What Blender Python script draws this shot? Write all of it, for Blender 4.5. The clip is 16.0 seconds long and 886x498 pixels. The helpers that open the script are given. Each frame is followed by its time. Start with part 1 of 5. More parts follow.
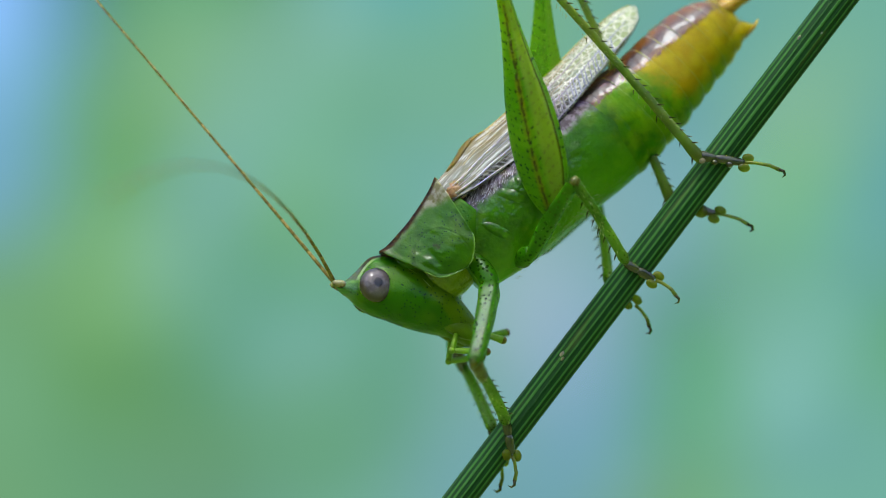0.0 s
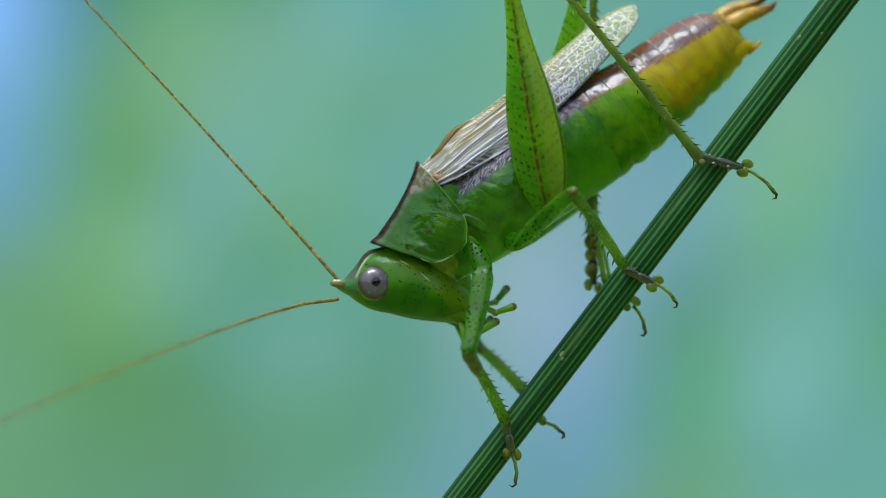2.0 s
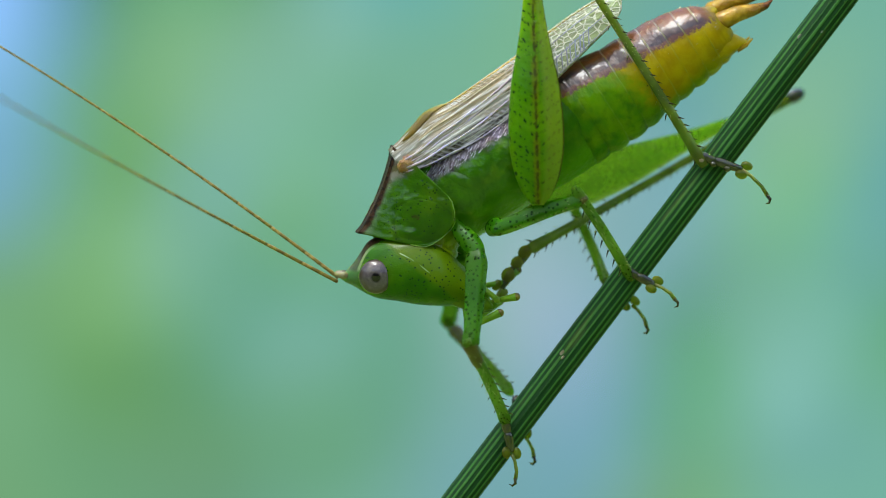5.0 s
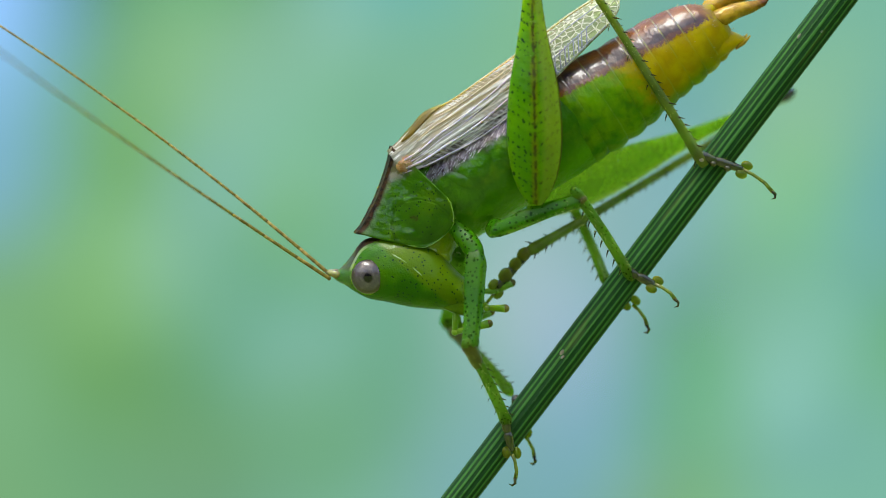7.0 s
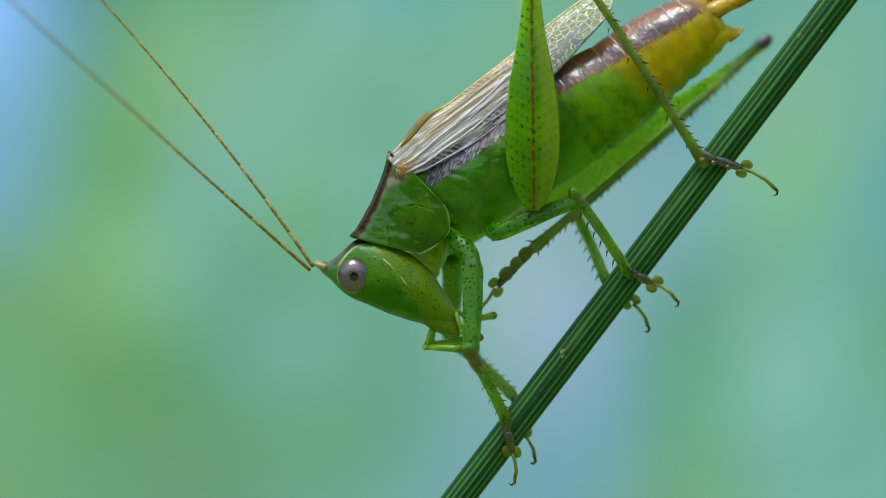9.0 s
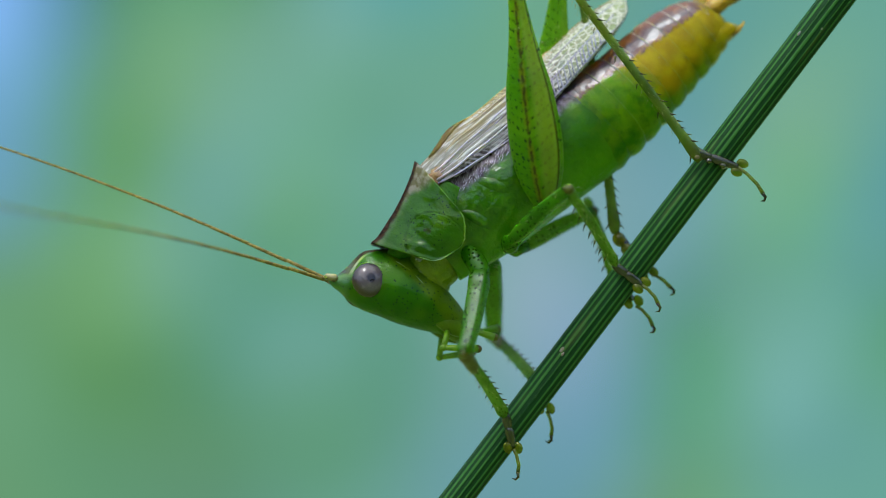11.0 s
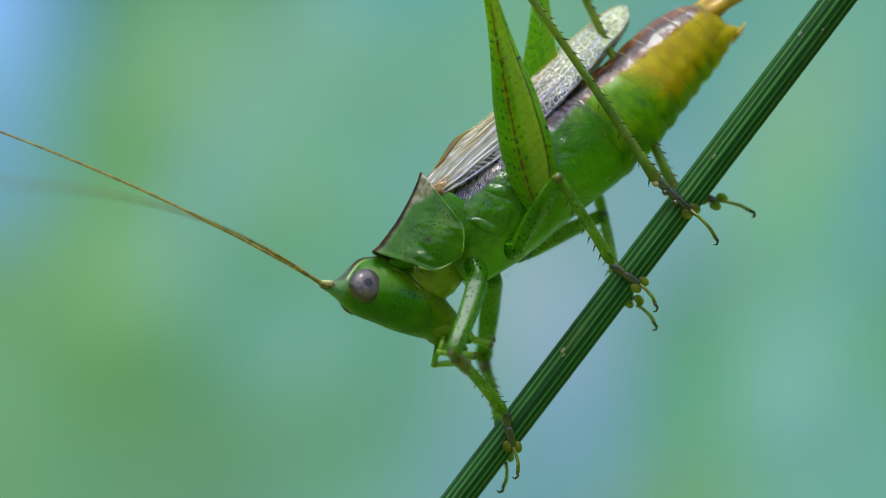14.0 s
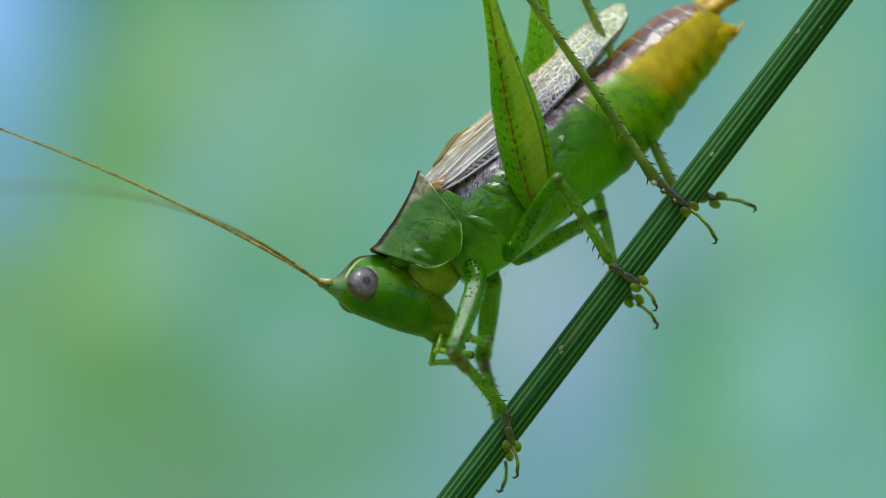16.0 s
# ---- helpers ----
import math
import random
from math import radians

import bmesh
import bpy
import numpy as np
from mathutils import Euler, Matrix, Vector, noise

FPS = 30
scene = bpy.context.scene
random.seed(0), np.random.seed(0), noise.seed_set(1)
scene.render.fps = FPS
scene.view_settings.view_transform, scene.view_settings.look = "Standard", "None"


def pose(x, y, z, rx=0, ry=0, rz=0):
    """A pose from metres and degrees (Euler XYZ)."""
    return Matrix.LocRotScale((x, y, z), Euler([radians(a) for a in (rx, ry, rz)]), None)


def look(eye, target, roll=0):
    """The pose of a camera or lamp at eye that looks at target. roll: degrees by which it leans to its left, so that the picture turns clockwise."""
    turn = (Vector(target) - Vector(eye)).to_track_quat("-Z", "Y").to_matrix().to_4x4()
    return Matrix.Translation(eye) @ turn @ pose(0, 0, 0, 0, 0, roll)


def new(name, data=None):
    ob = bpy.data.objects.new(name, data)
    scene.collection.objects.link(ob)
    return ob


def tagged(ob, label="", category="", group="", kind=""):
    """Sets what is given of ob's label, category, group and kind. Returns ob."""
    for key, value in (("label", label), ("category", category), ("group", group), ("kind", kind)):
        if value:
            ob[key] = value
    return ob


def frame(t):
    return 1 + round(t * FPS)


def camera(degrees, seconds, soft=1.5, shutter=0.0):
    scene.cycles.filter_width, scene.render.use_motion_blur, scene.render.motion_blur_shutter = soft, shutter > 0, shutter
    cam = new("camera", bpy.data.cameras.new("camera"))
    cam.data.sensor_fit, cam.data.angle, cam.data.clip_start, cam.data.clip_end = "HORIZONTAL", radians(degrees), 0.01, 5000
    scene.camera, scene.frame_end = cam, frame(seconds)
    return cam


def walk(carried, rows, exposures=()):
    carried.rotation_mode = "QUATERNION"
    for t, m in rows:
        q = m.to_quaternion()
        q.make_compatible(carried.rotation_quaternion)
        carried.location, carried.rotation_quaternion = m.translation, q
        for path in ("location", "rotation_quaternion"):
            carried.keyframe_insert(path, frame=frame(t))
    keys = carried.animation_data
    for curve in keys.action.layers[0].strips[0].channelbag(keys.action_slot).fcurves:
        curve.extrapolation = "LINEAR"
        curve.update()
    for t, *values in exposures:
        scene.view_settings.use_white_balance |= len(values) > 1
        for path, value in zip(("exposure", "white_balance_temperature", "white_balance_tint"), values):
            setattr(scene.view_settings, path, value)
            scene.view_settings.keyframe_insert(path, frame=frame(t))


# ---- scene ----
# One unit of the plan, u, is 1/1568 of the 27 mm field of view at the insect: 0.01722 mm.
U = 0.027 / 1568
EYE_Y = -0.150
FAR = 0.150 / U
BACK = 0.25

# ---- camera: a macro lens on a stand that sags a little ----
cam = camera(10.285, 16.0, 0.65, 0.4)
cam.data.dof.use_dof = True
cam.data.dof.focus_distance = 0.1492
cam.data.dof.aperture_fstop = 28.0
SAG = [(0, 0, 0), (0.5, 0, 1), (1, -1, -1), (1.5, -1, -1), (2, 0, 0), (2.5, 1, 0), (3, 1, -1), (3.5, 2, 0), (4, 1, -1), (6.5, 0, -2.5),
       (7, 0, -2.5), (7.5, 1.5, -2.5), (8, 0.5, -3), (8.5, 1.5, -3), (9, 0.5, -4), (11.5, 0, -7.5), (12, 0, -6), (12.5, 0, -6.5),
       (13, 1, -6.5), (13.5, 1, -7.5), (14, 2, -6.5), (14.5, 1, -6.5), (15, 0.5, -7), (15.5, 0, -7), (16, -1.5, -11)]
walk(cam, [(t, pose(-dx * U, EYE_Y, dy * U, 90, 0, 0)) for t, dx, dy in SAG],
     [(0, 0.12, 6500, 10), (0.5, 0.08, 6450, 10), (1, 0.08, 6450, 10), (1.5, 0.1, 6350, 10), (2, 0.0, 6150, 10), (2.5, 0.03, 6200, 10), (3, 0.2, 6750, 10), (3.5, 0.22, 6750, 10), (4, 0.12, 6450, 10),
      (6.5, 0.27, 6900, 10), (7, 0.28, 6900, 10), (7.5, 0.1, 6500, 10), (8, 0.07, 6500, 10), (8.5, -0.03, 6200, 10), (9, 0.13, 6550, 10), (11.5, -0.1, 6250, 10), (12, -0.02, 6350, 10), (12.5, 0.22, 6950, 10), (13, 0.22, 7100, 10), (13.5, 0.2, 7000, 10), (14, 0.01, 6550, 9), (14.5, -0.12, 6400, 8),
      (15, -0.11, 6420, 8), (15.5, -0.04, 6480, 8), (16, 0.05, 6700, 9)])


def at(track, t):
    """The row of a track, a list of (seconds, values...), at t seconds."""
    ts = [r[0] for r in track]
    return [float(np.interp(t, ts, [r[i] for r in track])) for i in range(1, len(track[0]))]


def spot(x, y, d, t):
    """A place in the world: x to the right and y down across the field of view, d behind the middle plane, all in u, the sag taken out."""
    dx, dy = at(SAG, t)
    k = 1 + d / FAR
    return Vector(((x - 784) * k * U - dx * U, d * U, (441 - y) * k * U + dy * U))


# ---- light: a bright hazy sky, soft sun from above ----
world = bpy.data.worlds.new("sky")
scene.world = world
world.use_nodes = True
nt = world.node_tree
sky = nt.nodes.new("ShaderNodeTexSky")
sky.sky_type, sky.sun_disc = "NISHITA", False
sky.sun_elevation, sky.sun_rotation = radians(71), radians(-143)
sky.air_density, sky.dust_density, sky.ozone_density = 1.0, 3.5, 0.6
nt.links.new(sky.outputs[0], nt.nodes["Background"].inputs[0])
nt.nodes["Background"].inputs[1].default_value = 0.38
sun = new("sun", bpy.data.lights.new("sun", "SUN"))
sun.data.energy, sun.data.angle, sun.data.color = 1.95, radians(22), (0.8, 0.94, 1.0)
sun.matrix_world = look((-0.2, -0.27, 1.0), (0, 0, 0))


# ---- materials ----
def lin(r, g, b):
    return tuple((c / 255 / 12.92 if c / 255 < 0.04045 else ((c / 255 + 0.055) / 1.055) ** 2.4) for c in (r, g, b)) + (1.0,)


class Net:
    """A material's node tree with short calls."""

    def __init__(self, name):
        self.mat = bpy.data.materials.new(name)
        self.mat.use_nodes = True
        self.t = self.mat.node_tree
        self.bsdf = self.t.nodes["Principled BSDF"]
        self.out = self.t.nodes["Material Output"]
        tc = self.t.nodes.new("ShaderNodeTexCoord")
        sc = self.t.nodes.new("ShaderNodeVectorMath")
        sc.operation = "SCALE"
        sc.inputs["Scale"].default_value = 1 / U
        self.t.links.new(tc.outputs["Object"], sc.inputs[0])
        self.co = sc.outputs[0]
        sp = self.t.nodes.new("ShaderNodeSeparateXYZ")
        self.t.links.new(self.co, sp.inputs[0])
        self.x, self.y, self.z = sp.outputs

    def put(self, sock, v):
        if isinstance(v, bpy.types.NodeSocket):
            self.t.links.new(v, sock)
        else:
            sock.default_value = v

    def m(self, op, a, b=0.0, c=0.0):
        n = self.t.nodes.new("ShaderNodeMath")
        n.operation = op
        for s, v in zip(n.inputs, (a, b, c)):
            self.put(s, v)
        return n.outputs[0]

    def step(self, v, lo, hi):
        n = self.t.nodes.new("ShaderNodeMapRange")
        n.interpolation_type = "SMOOTHSTEP"
        self.put(n.inputs[0], v)
        n.inputs[1].default_value, n.inputs[2].default_value = lo, hi
        return n.outputs[0]

    def noise(self, scale, detail=3.0, co=None):
        n = self.t.nodes.new("ShaderNodeTexNoise")
        self.t.links.new(co or self.co, n.inputs["Vector"])
        n.inputs["Scale"].default_value, n.inputs["Detail"].default_value = scale, detail
        return n.outputs[0]

    def cells(self, scale, feature="F1", rand=1.0, co=None):
        n = self.t.nodes.new("ShaderNodeTexVoronoi")
        n.feature = feature
        self.t.links.new(co or self.co, n.inputs["Vector"])
        n.inputs["Scale"].default_value, n.inputs["Randomness"].default_value = scale, rand
        return n.outputs["Distance"]

    def scaled(self, sx, sy, sz):
        n = self.t.nodes.new("ShaderNodeVectorMath")
        n.operation = "MULTIPLY"
        self.t.links.new(self.co, n.inputs[0])
        n.inputs[1].default_value = (sx, sy, sz)
        return n.outputs[0]

    def mix(self, f, a, b):
        n = self.t.nodes.new("ShaderNodeMix")
        n.data_type = "RGBA"
        self.put(n.inputs[0], f)
        self.put(n.inputs[6], a)
        self.put(n.inputs[7], b)
        return n.outputs[2]

    def bump(self, h, dist, strength=1.0, wet=3.5, wave=0.05):
        n = self.t.nodes.new("ShaderNodeBump")
        n.inputs["Strength"].default_value, n.inputs["Distance"].default_value = strength, dist * U
        self.put(n.inputs["Height"], h)
        self.t.links.new(n.outputs[0], self.bsdf.inputs["Normal"])
        # the wet film on top lies in soft dents that break its glints
        w = self.t.nodes.new("ShaderNodeBump")
        w.inputs["Strength"].default_value, w.inputs["Distance"].default_value = 0.8, wet * U
        self.put(w.inputs["Height"], self.noise(wave, 2))
        self.t.links.new(w.outputs[0], self.bsdf.inputs["Coat Normal"])

    def done(self, col, rough=0.35, sss=0.6, radius=(0.7, 1.0, 0.12), reach=40, spec=0.05, coat=0.0, trans=0.0, gloss=1.45, clear=0.0):
        b = self.bsdf.inputs
        self.put(b["Base Color"], col)
        self.put(b["Roughness"], rough)
        b["Subsurface Weight"].default_value = sss
        b["Subsurface Radius"].default_value = radius
        b["Subsurface Scale"].default_value = reach * U
        self.put(b["Specular IOR Level"], spec)
        self.put(b["Coat Weight"], self.m("MULTIPLY", coat, 0.85))
        b["Coat Roughness"].default_value = 0.05
        b["Coat IOR"].default_value = gloss
        if trans:
            tr = self.t.nodes.new("ShaderNodeBsdfTranslucent")
            # light crosses two walls, so each takes the square root of the tint
            root = self.t.nodes.new("ShaderNodeGamma")
            self.put(root.inputs[0], col)
            root.inputs[1].default_value = 0.5
            self.t.links.new(root.outputs[0], tr.inputs[0])
            mx = self.t.nodes.new("ShaderNodeMixShader")
            mx.inputs[0].default_value = trans
            self.t.links.new(self.bsdf.outputs[0], mx.inputs[1])
            self.t.links.new(tr.outputs[0], mx.inputs[2])
            self.t.links.new(mx.outputs[0], self.out.inputs[0])
        if clear:
            # thin limbs let some light straight through, tinted by both walls
            see = self.t.nodes.new("ShaderNodeBsdfTransparent")
            see.inputs[0].default_value = lin(214, 232, 120)
            mx = self.t.nodes.new("ShaderNodeMixShader")
            mx.inputs[0].default_value = clear ** 0.5
            self.t.links.new(self.out.inputs[0].links[0].from_socket, mx.inputs[1])
            self.t.links.new(see.outputs[0], mx.inputs[2])
            self.t.links.new(mx.outputs[0], self.out.inputs[0])
        return self.mat


def skin(name, a, b, dark=(14, 46, 12), dots=0.0, size=0.22, rough=0.32, sss=0.6, relief=2.0, sparse=0.0, trans=0.0, coat=0.2, reach=40, gloss=1.45, clear=0.0):
    """Insect cuticle: two greens in soft clouds, fine grain, and dark pits of one per 1/dots u."""
    n = Net(name)
    col = n.mix(n.step(n.noise(0.02), 0.35, 0.65), lin(*a), lin(*b))
    col = n.mix(n.m("MULTIPLY", n.step(n.noise(0.25, 4), 0.5, 0.75), 0.35), col, lin(*[c * 0.72 for c in a]))
    col = n.mix(n.m("MULTIPLY", n.step(n.noise(0.06, 3), 0.45, 0.7), 0.3), col, lin(*[min(255, c * 1.2) for c in b]))
    h = n.noise(0.11, 5)
    hue = n.noise(0.006, 2)
    col = n.mix(n.m("MULTIPLY", n.step(hue, 0.4, 0.7), 0.3), col, lin(min(a[0] * 1.35, 255), a[1] * 1.02, a[2] * 0.8))
    film = coat
    if dots:
        d = n.step(n.cells(dots, "F1", 0.8), size + 0.05, size - 0.04)
        if sparse:
            d = n.m("MULTIPLY", d, n.step(n.noise(0.025, 1), sparse, sparse + 0.06))
        col = n.mix(d, col, lin(*dark))
        h = n.m("SUBTRACT", h, n.m("MULTIPLY", d, 0.4))
        film = n.m("MULTIPLY", n.m("SUBTRACT", 1.0, n.m("MULTIPLY", d, 0.95)), coat)
    h = n.m("ADD", h, n.m("MULTIPLY", n.noise(0.4, 3), 0.25))
    n.bump(h, relief, 0.7, min(3.5, relief * 1.75))
    return n.done(col, rough, sss, coat=film, trans=trans, reach=reach, gloss=gloss, clear=clear)


GREEN = skin("green_cuticle", (52, 104, 5), (36, 86, 4), (30, 84, 8), 0.14, 0.25, sparse=0.5, coat=0.35)
LEG = skin("speckled_green_leg", (54, 118, 7), (38, 98, 5), (5, 24, 5), 0.125, 0.3, 0.25, 0.8, relief=0.6, coat=0.55, trans=0.35, reach=45, gloss=1.5, clear=0.12)
TIBIA = skin("speckled_olive_green_shin", (76, 120, 28), (52, 96, 18), (14, 36, 10), 0.17, 0.27, 0.28, 0.85, relief=1, coat=0.7, trans=0.3, reach=50, gloss=1.5, clear=0.17)
PALP = skin("pale_green_palp", (94, 134, 36), (70, 116, 24), coat=0.6, trans=0.2)
PALPTIP = skin("brown_palp_tip", (90, 90, 30), (70, 64, 22), coat=0.6)
KNEE = skin("dark_blue_knee", (50, 58, 60), (34, 34, 32), coat=0.8, relief=3)
JOINT = skin("brown_green_joint", (78, 92, 26), (56, 58, 18), relief=3, coat=0.9)
SHIN = skin("olive_shin", (92, 116, 40), (60, 84, 26), relief=3, coat=0.7, trans=0.3, clear=0.05)
FOOT = skin("dark_foot", (50, 56, 30), (26, 30, 18), rough=0.24, coat=1.0, relief=3, gloss=1.6)
PAD = skin("amber_pad", (116, 124, 26), (78, 84, 18), rough=0.2, relief=3, coat=0.9, trans=0.4, gloss=1.5, clear=0.08)
CLAW = skin("olive_claw", (96, 106, 40), (60, 70, 26), relief=3, coat=0.8, trans=0.2)
SPINE = skin("dark_spine", (38, 36, 20), (24, 24, 14), relief=0.3)
MOUTH = skin("green_mouthparts", (72, 104, 12), (60, 86, 10), (40, 60, 12), 0.14, 0.16, sparse=0.5)


def head_material():
    n = Net("head_cuticle")
    col = n.mix(n.step(n.noise(0.02), 0.35, 0.65), lin(42, 100, 2), lin(31, 86, 2))
    col = n.mix(n.m("MULTIPLY", n.step(n.noise(0.012, 2), 0.5, 0.7), 0.4), col, lin(90, 136, 5))
    col = n.mix(n.step(n.x, 95, 190), col, lin(82, 126, 8))
    cheek = n.step(n.m("ADD", n.m("ADD", n.x, n.m("MULTIPLY", n.z, 1.6)), n.m("MULTIPLY", n.noise(0.03, 2), 20)), 104, 124)
    col = n.mix(n.m("MULTIPLY", cheek, 0.75), col, lin(84, 111, 4))
    d = n.m("MULTIPLY", n.step(n.cells(0.13, "F1", 0.95), 0.25, 0.17), n.step(n.x, 190, 150))
    d = n.m("MULTIPLY", d, n.step(n.noise(0.03, 1), 0.38, 0.46))
    col = n.mix(d, col, lin(14, 40, 12))
    top = n.m("MULTIPLY", n.step(n.m("ADD", n.m("ABSOLUTE", n.y), n.m("MULTIPLY", n.noise(0.12, 3), 8)), 28, 24), n.m("MULTIPLY", n.step(n.z, 0, 8), n.step(n.x, 84, 50)))
    col = n.mix(top, col, n.mix(n.noise(0.2, 4), lin(22, 14, 10), lin(66, 46, 28)))
    edge = n.m("MULTIPLY", n.step(n.m("ABSOLUTE", n.m("SUBTRACT", n.m("ABSOLUTE", n.y), 24)), 3.2, 1.2), n.m("MULTIPLY", n.step(n.z, 2, 10), n.step(n.x, 0, -30)))
    col = n.mix(n.m("MULTIPLY", edge, 0.7), col, lin(160, 176, 130))
    # snout paled in the colour for its bluish-white glints, with more coat
    snout = n.step(n.m("ADD", n.x, n.m("MULTIPLY", n.noise(0.1, 3), 10)), -18, -32)
    col = n.mix(n.m("MULTIPLY", snout, 0.3), col, lin(96, 124, 92))
    n.bump(n.m("SUBTRACT", n.m("ADD", n.noise(0.07, 6), n.m("MULTIPLY", n.noise(0.35, 3), 0.3)), n.m("MULTIPLY", d, 0.5)), 3, 0.8, 5, 0.045)
    return n.done(col, 0.36, 0.85, coat=n.m("ADD", n.m("SUBTRACT", 0.32, n.m("MULTIPLY", top, 0.3)), n.m("MULTIPLY", snout, 0.6)), reach=80, trans=0.25)


def pronotum_material():
    n = Net("pronotum_cuticle")
    col = n.mix(n.step(n.noise(0.02), 0.35, 0.65), lin(48, 98, 2), lin(33, 82, 2))
    col = n.mix(n.m("MULTIPLY", n.step(n.noise(0.014, 2), 0.5, 0.7), 0.35), col, lin(86, 116, 6))
    d = n.m("MULTIPLY", n.step(n.cells(0.14, "F1", 1.0), 0.25, 0.17), n.step(n.noise(0.028, 1), 0.44, 0.52))
    col = n.mix(d, col, lin(14, 40, 12))
    ay = n.m("ADD", n.m("ABSOLUTE", n.y), n.m("MULTIPLY", n.noise(0.06), 6))
    pale = n.m("MULTIPLY", n.step(n.m("ADD", n.z, n.m("MULTIPLY", n.noise(0.06), 10)), -16, 0), n.step(n.x, -240, -60))
    col = n.mix(n.m("MULTIPLY", pale, 0.3), col, lin(160, 176, 140))
    mx, mz = n.m("DIVIDE", n.m("ADD", n.x, 103.0), 6.0), n.m("DIVIDE", n.m("ADD", n.z, 74.0), 11.0)
    mark = n.m("ADD", n.m("ADD", n.m("MULTIPLY", mx, mx), n.m("MULTIPLY", mz, mz)), n.m("MULTIPLY", n.noise(0.2, 4), 2.5))
    col = n.mix(n.m("MULTIPLY", n.step(mark, 2.2, 1.2), 0.8), col, lin(48, 46, 14))
    ox, oz = n.m("DIVIDE", n.m("ADD", n.x, 112.0), 46.0), n.m("DIVIDE", n.m("ADD", n.z, 92.0), 52.0)
    oval = n.m("SQRT", n.m("ADD", n.m("MULTIPLY", ox, ox), n.m("MULTIPLY", oz, oz)))
    groove = n.step(n.m("ABSOLUTE", n.m("SUBTRACT", n.m("ADD", oval, n.m("MULTIPLY", n.noise(0.018, 3), 0.7)), 1.38)), 0.08, 0.02)
    col = n.mix(n.m("MULTIPLY", n.m("MULTIPLY", groove, n.step(n.noise(0.04, 2), 0.35, 0.6)), 0.4), col, lin(17, 48, 6))
    rear = n.m("MULTIPLY", n.step(n.m("ADD", n.m("ADD", n.z, n.m("MULTIPLY", n.x, 0.72)), n.m("MULTIPLY", n.noise(0.06, 4), 22)), -58, -36), 0.65)
    col = n.mix(rear, col, n.mix(n.step(n.noise(0.07, 4), 0.4, 0.6), lin(150, 142, 122), lin(98, 78, 50)))
    brown = n.step(ay, 32, 28)
    bc = n.mix(n.step(n.noise(0.12, 4), 0.4, 0.65), lin(56, 38, 20), lin(20, 13, 8))
    col = n.mix(brown, col, bc)
    n.bump(n.m("SUBTRACT", n.m("ADD", n.noise(0.06, 6), n.m("MULTIPLY", n.noise(0.3, 3), 0.35)), n.m("ADD", n.m("MULTIPLY", groove, 0.22), n.m("MULTIPLY", d, 0.06))), 3, 0.7, 7, 0.035)
    return n.done(col, 0.36, 0.5, spec=0.04, coat=n.m("SUBTRACT", 0.6, n.m("MULTIPLY", brown, 0.52)), reach=60, trans=0.15)


def trunk_material():
    n = Net("thorax_cuticle")
    col = n.mix(n.step(n.noise(0.018), 0.35, 0.65), lin(55, 113, 3), lin(39, 92, 2))
    col = n.mix(n.m("MULTIPLY", n.step(n.noise(0.05, 6), 0.5, 0.68), 0.45), col, lin(24, 71, 2))
    col = n.mix(n.m("MULTIPLY", n.step(n.noise(0.017, 3), 0.52, 0.68), 0.45), col, lin(99, 138, 7))
    up = n.step(n.m("ADD", n.z, n.m("MULTIPLY", n.noise(0.05), 34)), -76, -56)
    col = n.mix(up, col, n.mix(n.step(n.noise(0.09, 5), 0.4, 0.65), lin(50, 40, 46), lin(104, 98, 108)))
    # underside lightened in the colour, for the light that glows through the belly
    col = n.mix(n.m("MULTIPLY", n.step(n.z, -140, -205), 0.6), col, lin(92, 160, 8))
    n.bump(n.m("ADD", n.m("MULTIPLY", n.noise(0.1, 5), 0.8), n.m("MULTIPLY", n.noise(0.03, 2), 1.5)), 6, 0.8, 10, 0.04)
    return n.done(col, 0.34, 0.85, coat=n.m("SUBTRACT", 0.95, n.m("MULTIPLY", n.step(n.x, 150, 230), 0.7)), reach=100, trans=0.2)


